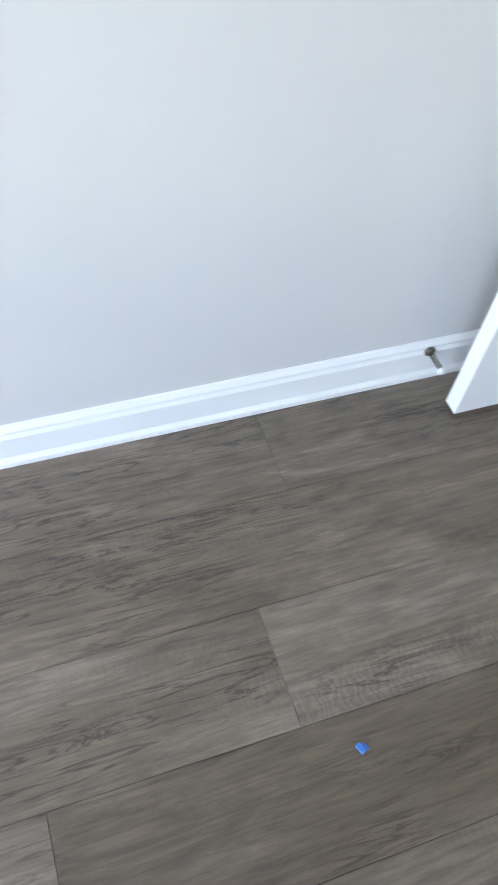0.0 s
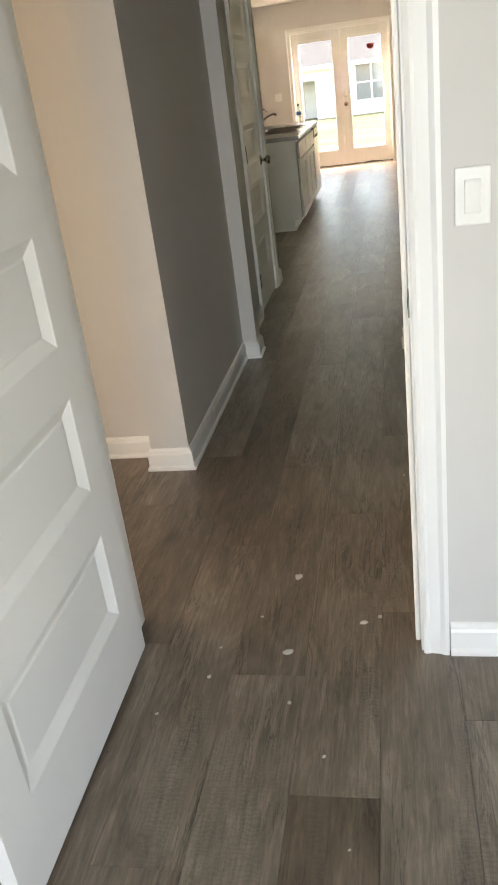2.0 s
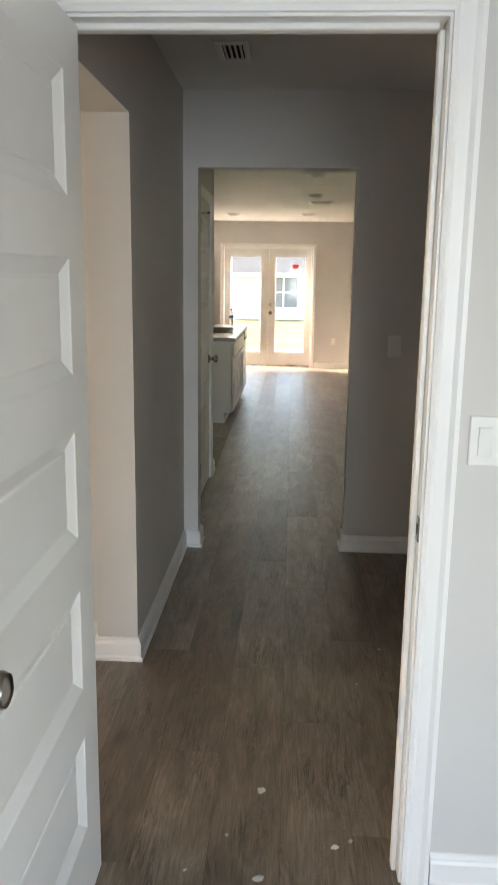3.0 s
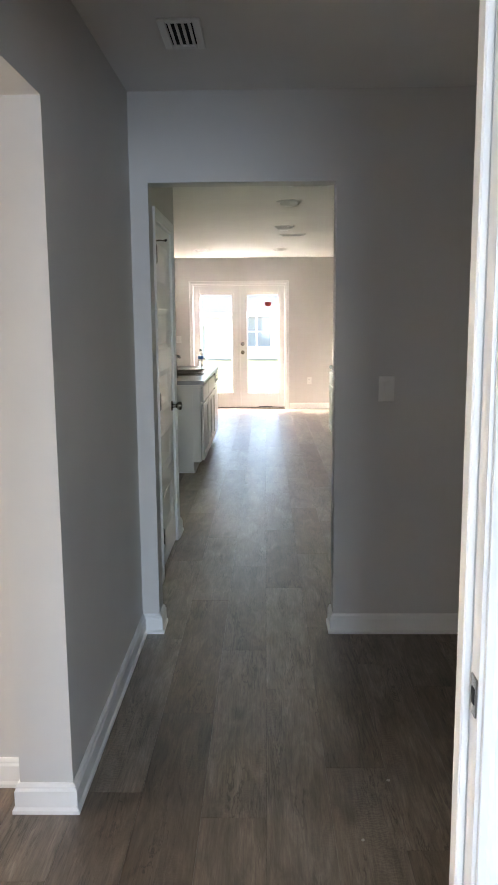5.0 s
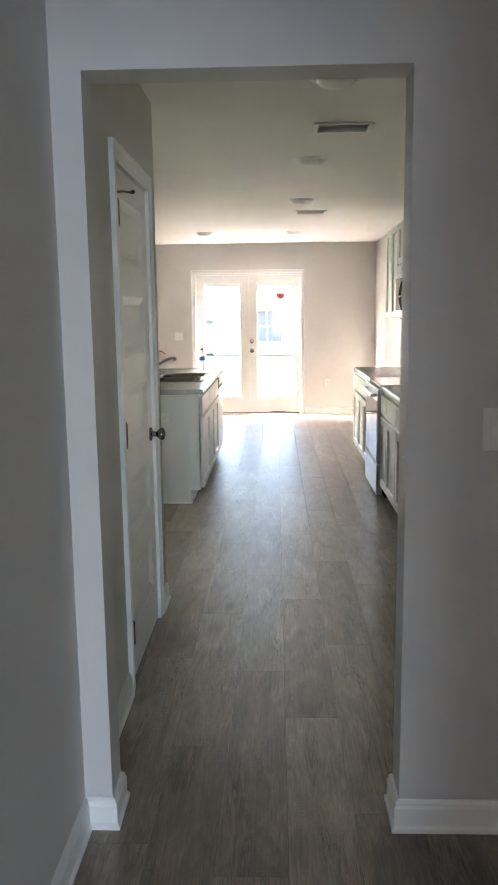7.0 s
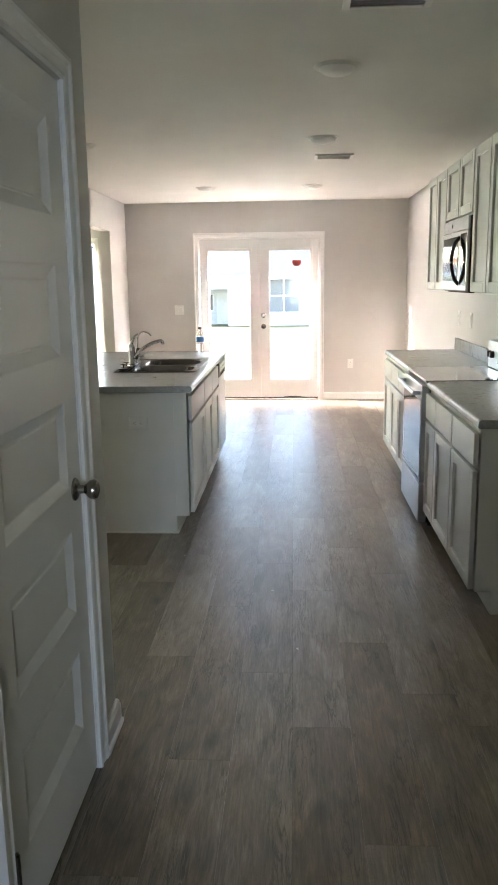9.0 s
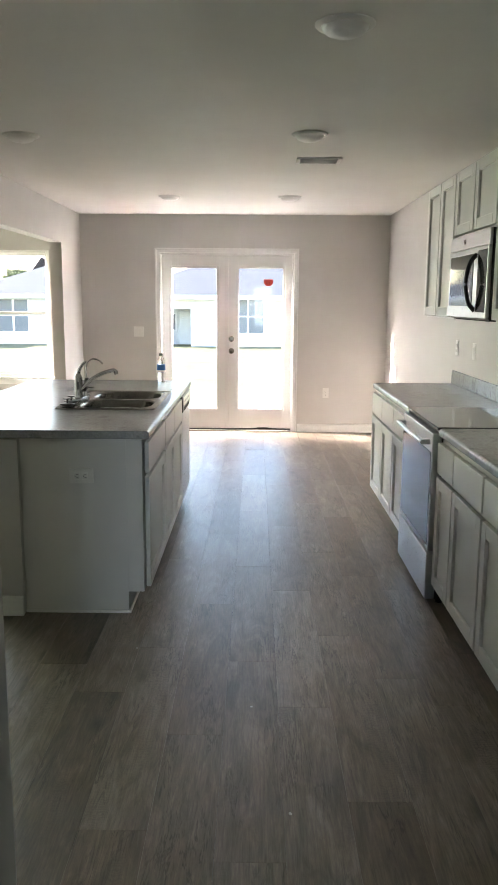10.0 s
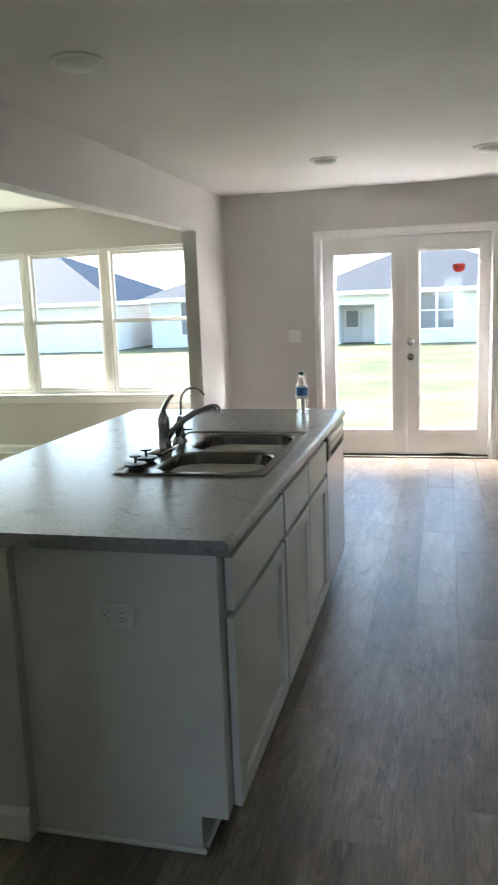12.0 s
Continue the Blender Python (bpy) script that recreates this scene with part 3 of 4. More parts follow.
part("apron", box(bmx(), WX[0] - 0.03, WX[3] + 0.03, -0.075, -0.0605, 0.54, 0.604, 0.003), TRIM, win)


# ---- electrical plates and ceiling fixtures ----
def plate(name, m, label, kind_of, gangs=1, sideways=False):
    """Switch or outlet plate; local x across, z up, faces -y."""
    w = 0.072 + 0.046 * (gangs - 1)
    th = thing(name, m @ pose(0, 0, 0, 0, 90 if sideways else 0), label, "switch" if kind_of == "switch" else "outlet")
    part("cover", box(bmx(), -w / 2, w / 2, -0.006, -0.0005, -0.058, 0.058, 0.003, 2), WHITEPL, th)
    for g in range(gangs):
        cx = (g - (gangs - 1) / 2) * 0.046
        if kind_of == "switch":
            bm = box(bmx(), cx - 0.0165, cx + 0.0165, -0.0075, -0.0055, -0.034, 0.034, 0.001)
            rk = part("rocker", bm, WHITEPL, th)
            vs = [(-0.015, -0.0078, -0.031), (0.015, -0.0078, -0.031), (0.015, -0.012, 0.031), (-0.015, -0.012, 0.031)]
            bm = bmx()
            f0 = [bm.verts.new((cx + x, y, z)) for x, y, z in vs]
            f1 = [bm.verts.new((cx + x, -0.0055, z)) for x, y, z in vs]
            bm.faces.new(f0)
            bm.faces.new(f1[::-1])
            for k in range(4):
                bm.faces.new((f0[k], f1[k], f1[(k + 1) % 4], f0[(k + 1) % 4]))
            part("paddle", bm, WHITEPL, rk)
        else:
            for cz in (-0.0195, 0.0195):
                so = part("socket", box(bmx(), cx - 0.0165, cx + 0.0165, -0.0085, -0.0055, cz - 0.0145, cz + 0.0145, 0.004, 2), WHITEPL, th)
                bm = bmx()
                box(bm, cx - 0.0075, cx - 0.0055, -0.0088, -0.0083, cz - 0.003, cz + 0.006)
                box(bm, cx + 0.0055, cx + 0.0075, -0.0088, -0.0083, cz - 0.002, cz + 0.006)
                cyl(bm, pose(cx, -0.0083, cz - 0.008, 90), 0.0024, 0.0024, 0.0005, 10)
                part("slots", bm, DARK, so, "flat black pieces painted as shade in the plug slots")
    return th


plate("light_switch", pose(0.722, 2.735, 1.175), "white rocker switch plate on the bedroom wall", "switch")
plate("light_switch", pose(0.838, 5.276, 1.178), "white rocker switch plate on the hall wall", "switch")
plate("light_switch", pose(-1.175, YB, 1.165), "white double rocker switch plate beside the french doors", "switch", 2)
plate("wall_outlet", pose(1.010, YB, 0.465), "white duplex outlet on the garden wall", "outlet")
plate("wall_outlet", pose(XR, 11.52, 1.185, 0, 0, -90), "white outlet above the kitchen counter", "outlet")
plate("light_switch", pose(XR, 11.06, 1.185, 0, 0, -90), "white switch plate above the kitchen counter", "switch")


def ceiling_light(x, y):
    th = thing("ceiling_light", pose(x, y, H), "round white flush ceiling light, switched off", "ceiling light", "round ceiling lights")
    part("trim_ring", lathe(bmx(), pose(0, 0, 0, 180), [(0.108, 0.0), (0.108, 0.004), (0.102, 0.010), (0.088, 0.013), (0.083, 0.010)], 40), WHITEPL, th, "", True)
    part("lens", lathe(bmx(), pose(0, 0, 0, 180), [(0.084, 0.008), (0.083, 0.015), (0.070, 0.030), (0.044, 0.040), (0.0, 0.044)], 40), LENS, th, "frosted lens", True)
    return th


first_light = ceiling_light(0.492, 8.59)
for x, y in ((0.492, 10.445), (0.492, 13.23), (-0.631, 13.23), (-1.228, 10.51), (0.518, 6.77)):
    copy_thing(first_light, pose(x, y, H))


def vent(x0, x1, y0, y1, along_x, label):
    cx, cy, w, d = (x0 + x1) / 2, (y0 + y1) / 2, x1 - x0, y1 - y0
    th = thing("ceiling_vent", pose(cx, cy, H), label, "air vent", "ceiling vents")
    bm = bmx()
    b = 0.028
    box(bm, -w / 2, -w / 2 + b, -d / 2, d / 2, -0.010, 0, 0.003)
    box(bm, w / 2 - b, w / 2, -d / 2, d / 2, -0.010, 0, 0.003)
    box(bm, -w / 2 + b, w / 2 - b, -d / 2, -d / 2 + b, -0.010, 0, 0.003)
    box(bm, -w / 2 + b, w / 2 - b, d / 2 - b, d / 2, -0.010, 0, 0.003)
    part("frame", bm, WHITEPL, th)
    part("backing", box(bmx(), -w / 2 + b, w / 2 - b, -d / 2 + b, d / 2 - b, -0.002, -0.0005), DARK, th, "flat black sheet painted as shade in the duct")
    span = (d if along_x else w) - 2 * b
    n = max(4, int(span / 0.019))
    for i in range(n):
        o = -span / 2 + (i + 0.5) * span / n
        if along_x:
            m = pose(0, o, -0.007, 38)
            sl = bmx()
            box(sl, -w / 2 + b, w / 2 - b, -0.008, 0.008, -0.0007, 0.0007)
        else:
            m = pose(o, 0, -0.007, 0, 38)
            sl = bmx()
            box(sl, -0.008, 0.008, -d / 2 + b, d / 2 - b, -0.0007, 0.0007)
        bmesh.ops.transform(sl, matrix=m, verts=sl.verts)
        part("slat", sl, WHITEPL, th)
    return th


vent(0.455, 0.765, 11.18, 11.40, True, "white metal ceiling air register with louvres")
vent(0.465, 0.785, 7.58, 7.80, True, "white metal ceiling air register with louvres")
vent(-0.073, 0.073, 4.44, 4.72, False, "narrow white ceiling air register in the hall")
sd = thing("smoke_detector", pose(0.527, 4.17, H), "round white smoke detector on the hall ceiling", "smoke detector")
part("body", lathe(bmx(), pose(0, 0, 0, 180), [(0.068, 0), (0.070, 0.012), (0.062, 0.030), (0.030, 0.038), (0, 0.038)], 32), WHITEPL, sd, "", True)


# ---- cabinets ----
def shaker(parent, x0, x1, z0, z1, y=-0.029, w=0.057):
    """A framed door with a recessed flat panel, as a part of a cabinet."""
    d = part("door", box(bmx(), x0 + w - 0.004, x1 - w + 0.004, y + 0.014, y + 0.021, z0 + w - 0.004, z1 - w + 0.004), CABP, parent)
    bm = bmx()
    box(bm, x0, x0 + w, y, y + 0.023, z0, z1, 0.0025)
    box(bm, x1 - w, x1, y, y + 0.023, z0, z1, 0.0025)
    box(bm, x0 + w, x1 - w, y, y + 0.023, z0, z0 + w, 0.0025)
    box(bm, x0 + w, x1 - w, y, y + 0.023, z1 - w, z1, 0.0025)
    part("door_frame", bm, CABP, d)


def base_cabinet(m, width, doors, label, depth=0.58, toe=0.075):
    """Base unit: local x across the front, y into the depth, front at y 0; doors are (x0, x1)."""
    th = thing("base_cabinet", m, label, "cabinet", "kitchen base cabinets")
    bm = bmx()
    box(bm, 0, width, 0.0, depth, 0.11, 0.868)
    part("carcass", bm, CABP, th)
    part("toe_kick", box(bmx(), 0, width, toe, depth, 0.0, 0.1095), CABP, th)
    for x0, x1 in doors:
        shaker(th, x0, x1, 0.117, 0.674)
        part("drawer_front", box(bmx(), x0, x1, -0.029, -0.006, 0.694, 0.845, 0.004, 2), CABP, th)
    return th


BZ = -0.355      # island cabinet fronts
IY = 9.265
R90 = (0, 0, 90)
base_cabinet(pose(BZ, IY, 0, *R90), 0.735, [(0.040, 0.720)], "pale grey island base cabinet with one door and drawer")
base_cabinet(pose(BZ, IY + 0.737, 0, *R90), 1.015, [(0.010, 0.497), (0.512, 1.002)], "pale grey island sink cabinet with two doors and false drawers")
ep = thing("island_end_panel", pose(0, 0, 0), "pale grey flat end panel of the kitchen island", "cabinet panel")
bm = bmx()
box(bm, -0.935, -0.43, IY - 0.014, IY - 0.001, 0, 0.868)
box(bm, -0.4295, BZ + 0.002, IY - 0.014, IY - 0.001, 0.11, 0.868)
part("panel", bm, CABP, ep)
bm = bmx()
box(bm, -0.935, -0.417, IY - 0.027, IY - 0.015, 0, 0.014, 0.004, 2)
part("shoe_moulding", bm, TRIM, ep)
part("toe_moulding", box(bmx(), -0.429, -0.417, IY - 0.0005, 11.02, 0.0, 0.014, 0.004), TRIM, ep)
plate("island_outlet", pose(-0.645, IY - 0.014, 0.690), "white duplex outlet set sideways in the island panel", "outlet", 1, True)
solid("wall_island_back", box(bmx(), -1.06, -0.937, 9.215, 11.60, 0, 0.868), WALL, "greige drywall knee wall behind the island", "wall")
solid("baseboard", run(bmx(), BASE_PROFILE, [(-1.06, 11.60), (-1.06, 9.215), (-0.937, 9.215)]), TRIM, "white moulded wooden baseboard with shoe moulding", "baseboard")

# dishwasher
dw = thing("dishwasher", pose(BZ, 11.023, 0, *R90), "stainless dishwasher with a black and pale control strip", "dishwasher")
part("tub", box(bmx(), 0.003, 0.597, 0.002, 0.57, 0.10, 0.865), BLACK, dw)
part("door", box(bmx(), 0.005, 0.595, -0.028, 0.0, 0.115, 0.735, 0.004, 2), STEEL, dw)
bm = bmx()
box(bm, 0.005, 0.595, -0.034, 0.0, 0.742, 0.862, 0.008, 2)
cp = part("control_panel", bm, BLACK, dw, "black control panel")
part("strip", box(bmx(), 0.06, 0.54, -0.037, -0.0335, 0.785, 0.845, 0.002), plain("pale_steel_strip", (0.62, 0.60, 0.52), 0.3, 0.6), cp, "pale control strip")
for i in range(9):
    part("button", box(bmx(), 0.10 + i * 0.042, 0.118 + i * 0.042, -0.0378, -0.0366, 0.810, 0.818), BLACK, cp)
part("handle_recess_shade", box(bmx(), 0.10, 0.50, -0.0345, -0.030, 0.748, 0.772), DARK, cp)
part("kick_plate", box(bmx(), 0.005, 0.595, 0.05, 0.06, 0.0, 0.099), BLACK, dw)


def counter(name, x0, x1, y0, y1, label, front, hole=None):
    """Laminate top with a rolled front edge; front: '+x' or '-x'."""
    z0, z1 = 0.872, 0.912
    th = thing(name, pose(0, 0, 0), label, "countertop")
    bm = bmx()
    r = 0.016
    if front == "+x":
        inner = x1 - r
        prof = [(inner + r * math.sin(a), z1 - r + r * math.cos(a)) for a in [k * math.pi / 12 for k in range(7)]]
        prof += [(x1, z0 + 0.006), (x1 - 0.006, z0), (inner - 0.02, z0), (inner - 0.02, z1)]
    else:
        inner = x0 + r
        prof = [(inner - r * math.sin(a), z1 - r + r * math.cos(a)) for a in [k * math.pi / 12 for k in range(7)]]
        prof += [(x0, z0 + 0.006), (x0 + 0.006, z0), (inner + 0.02, z0), (inner + 0.02, z1)]
    ra = [bm.verts.new((x, y0, z)) for x, z in prof]
    rb = [bm.verts.new((x, y1, z)) for x, z in prof]
    for k in range(len(prof)):
        j = (k + 1) % len(prof)
        bm.faces.new((ra[k], ra[j], rb[j], rb[k]))
    bm.faces.new(ra)
    bm.faces.new(rb[::-1])
    a, b = (x0, inner - 0.02) if front == "+x" else (inner + 0.02, x1)
    if hole:
        hx0, hx1, hy0, hy1 = hole
        box(bm, a, hx0, y0, y1, z0, z1)
        box(bm, hx1, b, y0, y1, z0, z1)
        box(bm, hx0, hx1, y0, hy0, z0, z1)
        box(bm, hx0, hx1, hy1, y1, z0, z1)
    else:
        box(bm, a, b, y0, y1, z0, z1)
    part("top", bm, LAM, th, "", True)
    return th


counter("island_countertop", -1.53, -0.315, 9.235, 11.635, "grey speckled laminate island countertop with a rolled edge", "+x", (-0.925, -0.405, 9.98, 10.82))

# sink
sk = thing("sink", pose(-0.665, 10.40, 0.912), "double-bowl stainless drop-in sink", "sink")
OX, OY = 0.28, 0.445
BOWLS = (((-0.165, 0.245), (-0.400, -0.020)), ((-0.165, 0.245), (0.020, 0.400)))


def rrect(x0, x1, y0, y1, r, n=6):
    out = []
    for cx, cy, s in ((x1 - r, y1 - r, 0), (x0 + r, y1 - r, 90), (x0 + r, y0 + r, 180), (x1 - r, y0 + r, 270)):
        for k in range(n + 1):
            a = radians(s + 90 * k / n)
            out.append((cx + r * math.cos(a), cy + r * math.sin(a)))
    return out


bm = bmx()
zt = 0.004
# deck strips round the bowls
box(bm, -OX, -0.165, -OY, OY, -0.002, zt)
box(bm, 0.245, OX, -OY, OY, -0.002, zt)
box(bm, -0.165, 0.245, -OY, -0.400, -0.002, zt)
box(bm, -0.165, 0.245, 0.400, OY, -0.002, zt)
box(bm, -0.165, 0.245, -0.020, 0.020, -0.002, zt)
rim = part("deck", bm, SINK, sk)
bm = bmx()
outer = rrect(-OX - 0.004, OX + 0.004, -OY - 0.004, OY + 0.004, 0.03)
inn = rrect(-OX + 0.012, OX - 0.012, -OY + 0.012, OY - 0.012, 0.025)
r0 = [bm.verts.new((x, y, 0.0005)) for x, y in outer]
r1 = [bm.verts.new((x * 0.99, y * 0.99, 0.008)) for x, y in outer]
r2 = [bm.verts.new((x, y, 0.0045)) for x, y in inn]
for a, b in ((r0, r1), (r1, r2)):
    for k in range(len(a)):
        j = (k + 1) % len(a)
        bm.faces.new((a[k], a[j], b[j], b[k]))
part("rim", bm, SINK, sk, "", True)
for (x0, x1), (y0, y1) in BOWLS:
    bm = bmx()
    rings = []
    # square at the deck cut, then a rounded bowl
    for inset, z, rad in ((0.0, zt + 0.0005, 0.105), (0.006, -0.004, 0.105), (0.012, -0.10, 0.10), (0.02, -0.155, 0.095), (0.05, -0.178, 0.08), (0.12, -0.182, 0.05)):
        rings.append([bm.verts.new((x, y, z)) for x, y in rrect(x0 + inset, x1 - inset, y0 + inset, y1 - inset, rad)])
    for a, b in zip(rings, rings[1:]):
        for k in range(len(a)):
            j = (k + 1) % len(a)
            bm.faces.new((a[k], a[j], b[j], b[k]))
    bm.faces.new(rings[-1])
    for (cx, cy), idx in (((x1, y1), 0), ((x0, y1), 1), ((x0, y0), 2), ((x1, y0), 3)):
        c = bm.verts.new((cx, cy, zt + 0.0005))
        arc = rings[0][idx * 7:idx * 7 + 7]
        for p, q in zip(arc, arc[1:]):
            bm.faces.new((c, p, q))
    bowl = part("bowl", bm, SINK, sk, "", True)
    part("drain", lathe(bmx(), pose((x0 + x1) / 2, (y0 + y1) / 2, -0.1815), [(0.045, 0), (0.045, 0.003), (0.036, 0.003), (0.030, 0.001), (0, 0.001)], 24), CHROME, bowl, "chrome drain")

# main faucet, on the deck strip
fc = thing("faucet", pose(-0.905, 10.40, 0.916), "chrome single-lever kitchen faucet", "faucet")
bm = bmx()
box(bm, -0.028, 0.028, -0.11, 0.11, 0, 0.012, 0.006, 2)
part("base_plate", bm, CHROME, fc, "", True)
part("body", lathe(bmx(), pose(0, 0, 0.010), [(0.028, 0), (0.026, 0.02), (0.023, 0.06), (0.025, 0.10), (0.024, 0.125), (0.014, 0.145), (0, 0.15)], 28), CHROME, fc, "", True)
part("spout", tube(bmx(), curve_points([(0.015, 0, 0.055), (0.06, 0.005, 0.105), (0.13, 0.012, 0.152), (0.20, 0.02, 0.176), (0.225, 0.022, 0.172), (0.230, 0.022, 0.152)], 6), 0.0135, 14, 0.012), CHROME, fc, "", True)
part("lever", tube(bmx(), curve_points([(0.0, 0, 0.145), (0.005, -0.003, 0.175), (0.03, -0.008, 0.215), (0.052, -0.012, 0.232)], 6), 0.014, 12, 0.006), CHROME, fc, "", True)
# filtered-water faucet
wf = thing("water_filter_faucet", pose(-0.905, 10.62, 0.916), "slim chrome gooseneck filter faucet", "faucet")
part("body", lathe(bmx(), pose(0, 0, 0), [(0.024, 0), (0.022, 0.008), (0.014, 0.014), (0.013, 0.05), (0.008, 0.06), (0, 0.062)], 20), CHROME, wf, "", True)
part("neck", tube(bmx(), curve_points([(0, 0, 0.055), (0, 0, 0.14), (0.008, 0, 0.20), (0.045, 0.004, 0.232), (0.085, 0.006, 0.222), (0.108, 0.008, 0.200)], 7), 0.0052, 10), CHROME, wf, "", True)
part("lever", box(bmx(), 0.008, 0.05, -0.004, 0.004, 0.046, 0.054, 0.003), CHROME, wf)
sp = thing("side_sprayer", pose(-0.905, 10.555, 0.916), "dark and chrome sink side sprayer", "sprayer")
part("base", lathe(bmx(), pose(0, 0, 0), [(0.025, 0), (0.022, 0.01), (0.015, 0.03), (0, 0.031)], 20), CHROME, sp, "", True)
part("head", lathe(bmx(), pose(0, 0, 0.028, 0, 16), [(0.010, 0), (0.013, 0.03), (0.019, 0.07), (0.018, 0.09), (0, 0.095)], 20), BLACK, sp, "black spray head", True)


def stopper_cap(x, y):
    th = thing("sink_stopper", pose(x, y, 0.9175), "black rubber and steel sink basket stopper", "sink stopper", "sink stoppers")
    part("basket", lathe(bmx(), pose(0, 0, 0), [(0.030, 0), (0.042, 0.010), (0.043, 0.016), (0.010, 0.018), (0, 0.018)], 28), BLACK, th, "", True)
    part("post", lathe(bmx(), pose(0, 0, 0.017), [(0.005, 0), (0.005, 0.022), (0.022, 0.024), (0.022, 0.029), (0, 0.030)], 20), BLACK, th, "", True)


stopper_cap(-0.895, 10.055)
stopper_cap(-0.900, 10.175)

# water bottle
wb = thing("water_bottle", pose(-0.53, 11.52, 0.912), "clear plastic water bottle with a blue label and dark cap", "bottle")
part("body", lathe(bmx(), pose(0, 0, 0.0005), [(0.026, 0), (0.032, 0.006), (0.0325, 0.06), (0.031, 0.075), (0.0325, 0.085), (0.0325, 0.13), (0.030, 0.145), (0.020, 0.18), (0.0135, 0.195), (0.0135, 0.21), (0, 0.21)], 32), PET, wb, "", True)
part("label", lathe(bmx(), pose(0, 0, 0.075), [(0.0329, 0), (0.0333, 0.001), (0.0333, 0.057), (0.0329, 0.058)], 32), BLUE, wb, "blue paper label", True)
part("label_band", lathe(bmx(), pose(0, 0, 0.076), [(0.0330, 0), (0.0336, 0.001), (0.0336, 0.014), (0.0330, 0.015)], 32), WHITEPL, wb, "pale band on the label", True)
part("cap", lathe(bmx(), pose(0, 0, 0.198), [(0.0145, 0), (0.0150, 0.002), (0.0150, 0.017), (0.013, 0.019), (0, 0.019)], 24), GREENCAP, wb, "dark green cap", True)

# right-hand run, fronts face -x
CX = 1.108
RM = (0, 0, -90)
RY0, RY1 = 9.385, 10.155            # range
base_cabinet(pose(CX, 11.550, 0, *RM), 1.388, [(0.012, 0.455), (0.470, 0.915), (0.930, 1.376)], "pale grey base cabinet with three doors and drawers", 0.565)
base_cabinet(pose(CX, RY0 - 0.002, 0, *RM), 0.79, [(0.012, 0.315), (0.330, 0.780)], "pale grey base cabinet with two doors beside the range", 0.565)
base_cabinet(pose(CX, RY0 - 0.794, 0, *RM), 0.505, [(0.010, 0.492)], "pale grey base cabinet with one door and drawer", 0.565)
counter("far_countertop", 1.085, XR - 0.002, RY1 + 0.002, 11.577, "grey speckled laminate countertop beyond the range", "-x")
counter("near_countertop", 1.085, XR - 0.002, 8.055, RY0 - 0.002, "grey speckled laminate countertop before the range", "-x")
for a, b in ((RY1 + 0.002, 11.577), (8.055, RY0 - 0.002)):
    bs = thing("backsplash", pose(0, 0, 0), "short grey laminate backsplash along the counter", "backsplash")
    part("strip", box(bmx(), XR - 0.022, XR - 0.001, a, b, 0.9125, 1.012, 0.004, 2), LAM, bs)

# range
rg = thing("range", pose(1.078, RY1, 0, *RM), "stainless electric range with a black glass top", "range")
RW = RY1 - RY0
part("body", box(bmx(), 0.004, RW - 0.004, 0.025, 0.585, 0.03, 0.90), BLACK, rg)
tp = part("cooktop", box(bmx(), 0.002, RW - 0.002, 0.0, 0.54, 0.901, 0.916, 0.004, 2), BLACKGLASS, rg, "black ceramic glass cooktop")
od = part("oven_door", box(bmx(), 0.006, RW - 0.006, -0.022, 0.024, 0.285, 0.885, 0.005, 2), STEEL, rg, "stainless oven door")
part("oven_window", box(bmx(), 0.025, RW - 0.025, -0.0245, -0.0215, 0.31, 0.79, 0.001), BLACKGLASS, od, "dark oven window")
bm = tube(bmx(), [(0.05, -0.060, 0.835), (RW / 2, -0.066, 0.835), (RW - 0.05, -0.060, 0.835)], 0.013, 14)
box(bm, 0.055, 0.085, -0.058, -0.020, 0.822, 0.848, 0.004)
box(bm, RW - 0.085, RW - 0.055, -0.058, -0.020, 0.822, 0.848, 0.004)
part("handle", bm, STEEL, od, "stainless bar handle", True)
part("drawer", box(bmx(), 0.006, RW - 0.006, -0.026, 0.024, 0.030, 0.272, 0.006, 2), STEEL, rg, "stainless storage drawer")
bk = part("control_back", box(bmx(), 0.002, RW - 0.002, 0.545, 0.610, 0.9165, 1.10, 0.010, 2), STEEL, rg, "stainless control panel")
part("display", box(bmx(), 0.27, 0.50, 0.5425, 0.546, 0.96, 1.06), BLACKGLASS, bk, "dark display")
for x in (0.07, 0.15, 0.23 + 0.37, 0.69):
    part("dial", lathe(bmx(), pose(x, 0.546, 1.01, 90), [(0.024, 0), (0.022, 0.02), (0.018, 0.028), (0, 0.028)], 20), BLACK, bk, "black dial", True)
for x in (0.05, RW - 0.05):
    for y in (0.06, 0.53):
        part("foot", cyl(bmx(), Matrix.Translation((x, y, 0)), 0.018, 0.018, 0.031, 12), BLACK, rg)


# upper cabinets
def wall_cabinet(y_far, width, z0, doors, label):
    th = thing("wall_cabinet", pose(1.365, y_far, 0, *RM), label, "cabinet", "kitchen wall cabinets")
    part("carcass", box(bmx(), 0, width, 0.0, XR - 1.366, z0, 2.262), CABP, th)
    for x0, x1 in doors:
        shaker(th, x0, x1, z0 + 0.012, 2.250)
    return th


wall_cabinet(11.075, 0.745, 1.422, [(0.010, 0.364), (0.378, 0.735)], "pale grey two-door wall cabinet")
wall_cabinet(10.328, 0.825, 1.885, [(0.010, 0.405), (0.420, 0.815)], "pale grey short wall cabinet above the microwave")
wall_cabinet(9.501, 0.79, 1.422, [(0.010, 0.388), (0.402, 0.780)], "pale grey two-door wall cabinet")
wall_cabinet(8.709, 0.505, 1.422, [(0.010, 0.495)], "pale grey one-door wall cabinet at the end of the run")

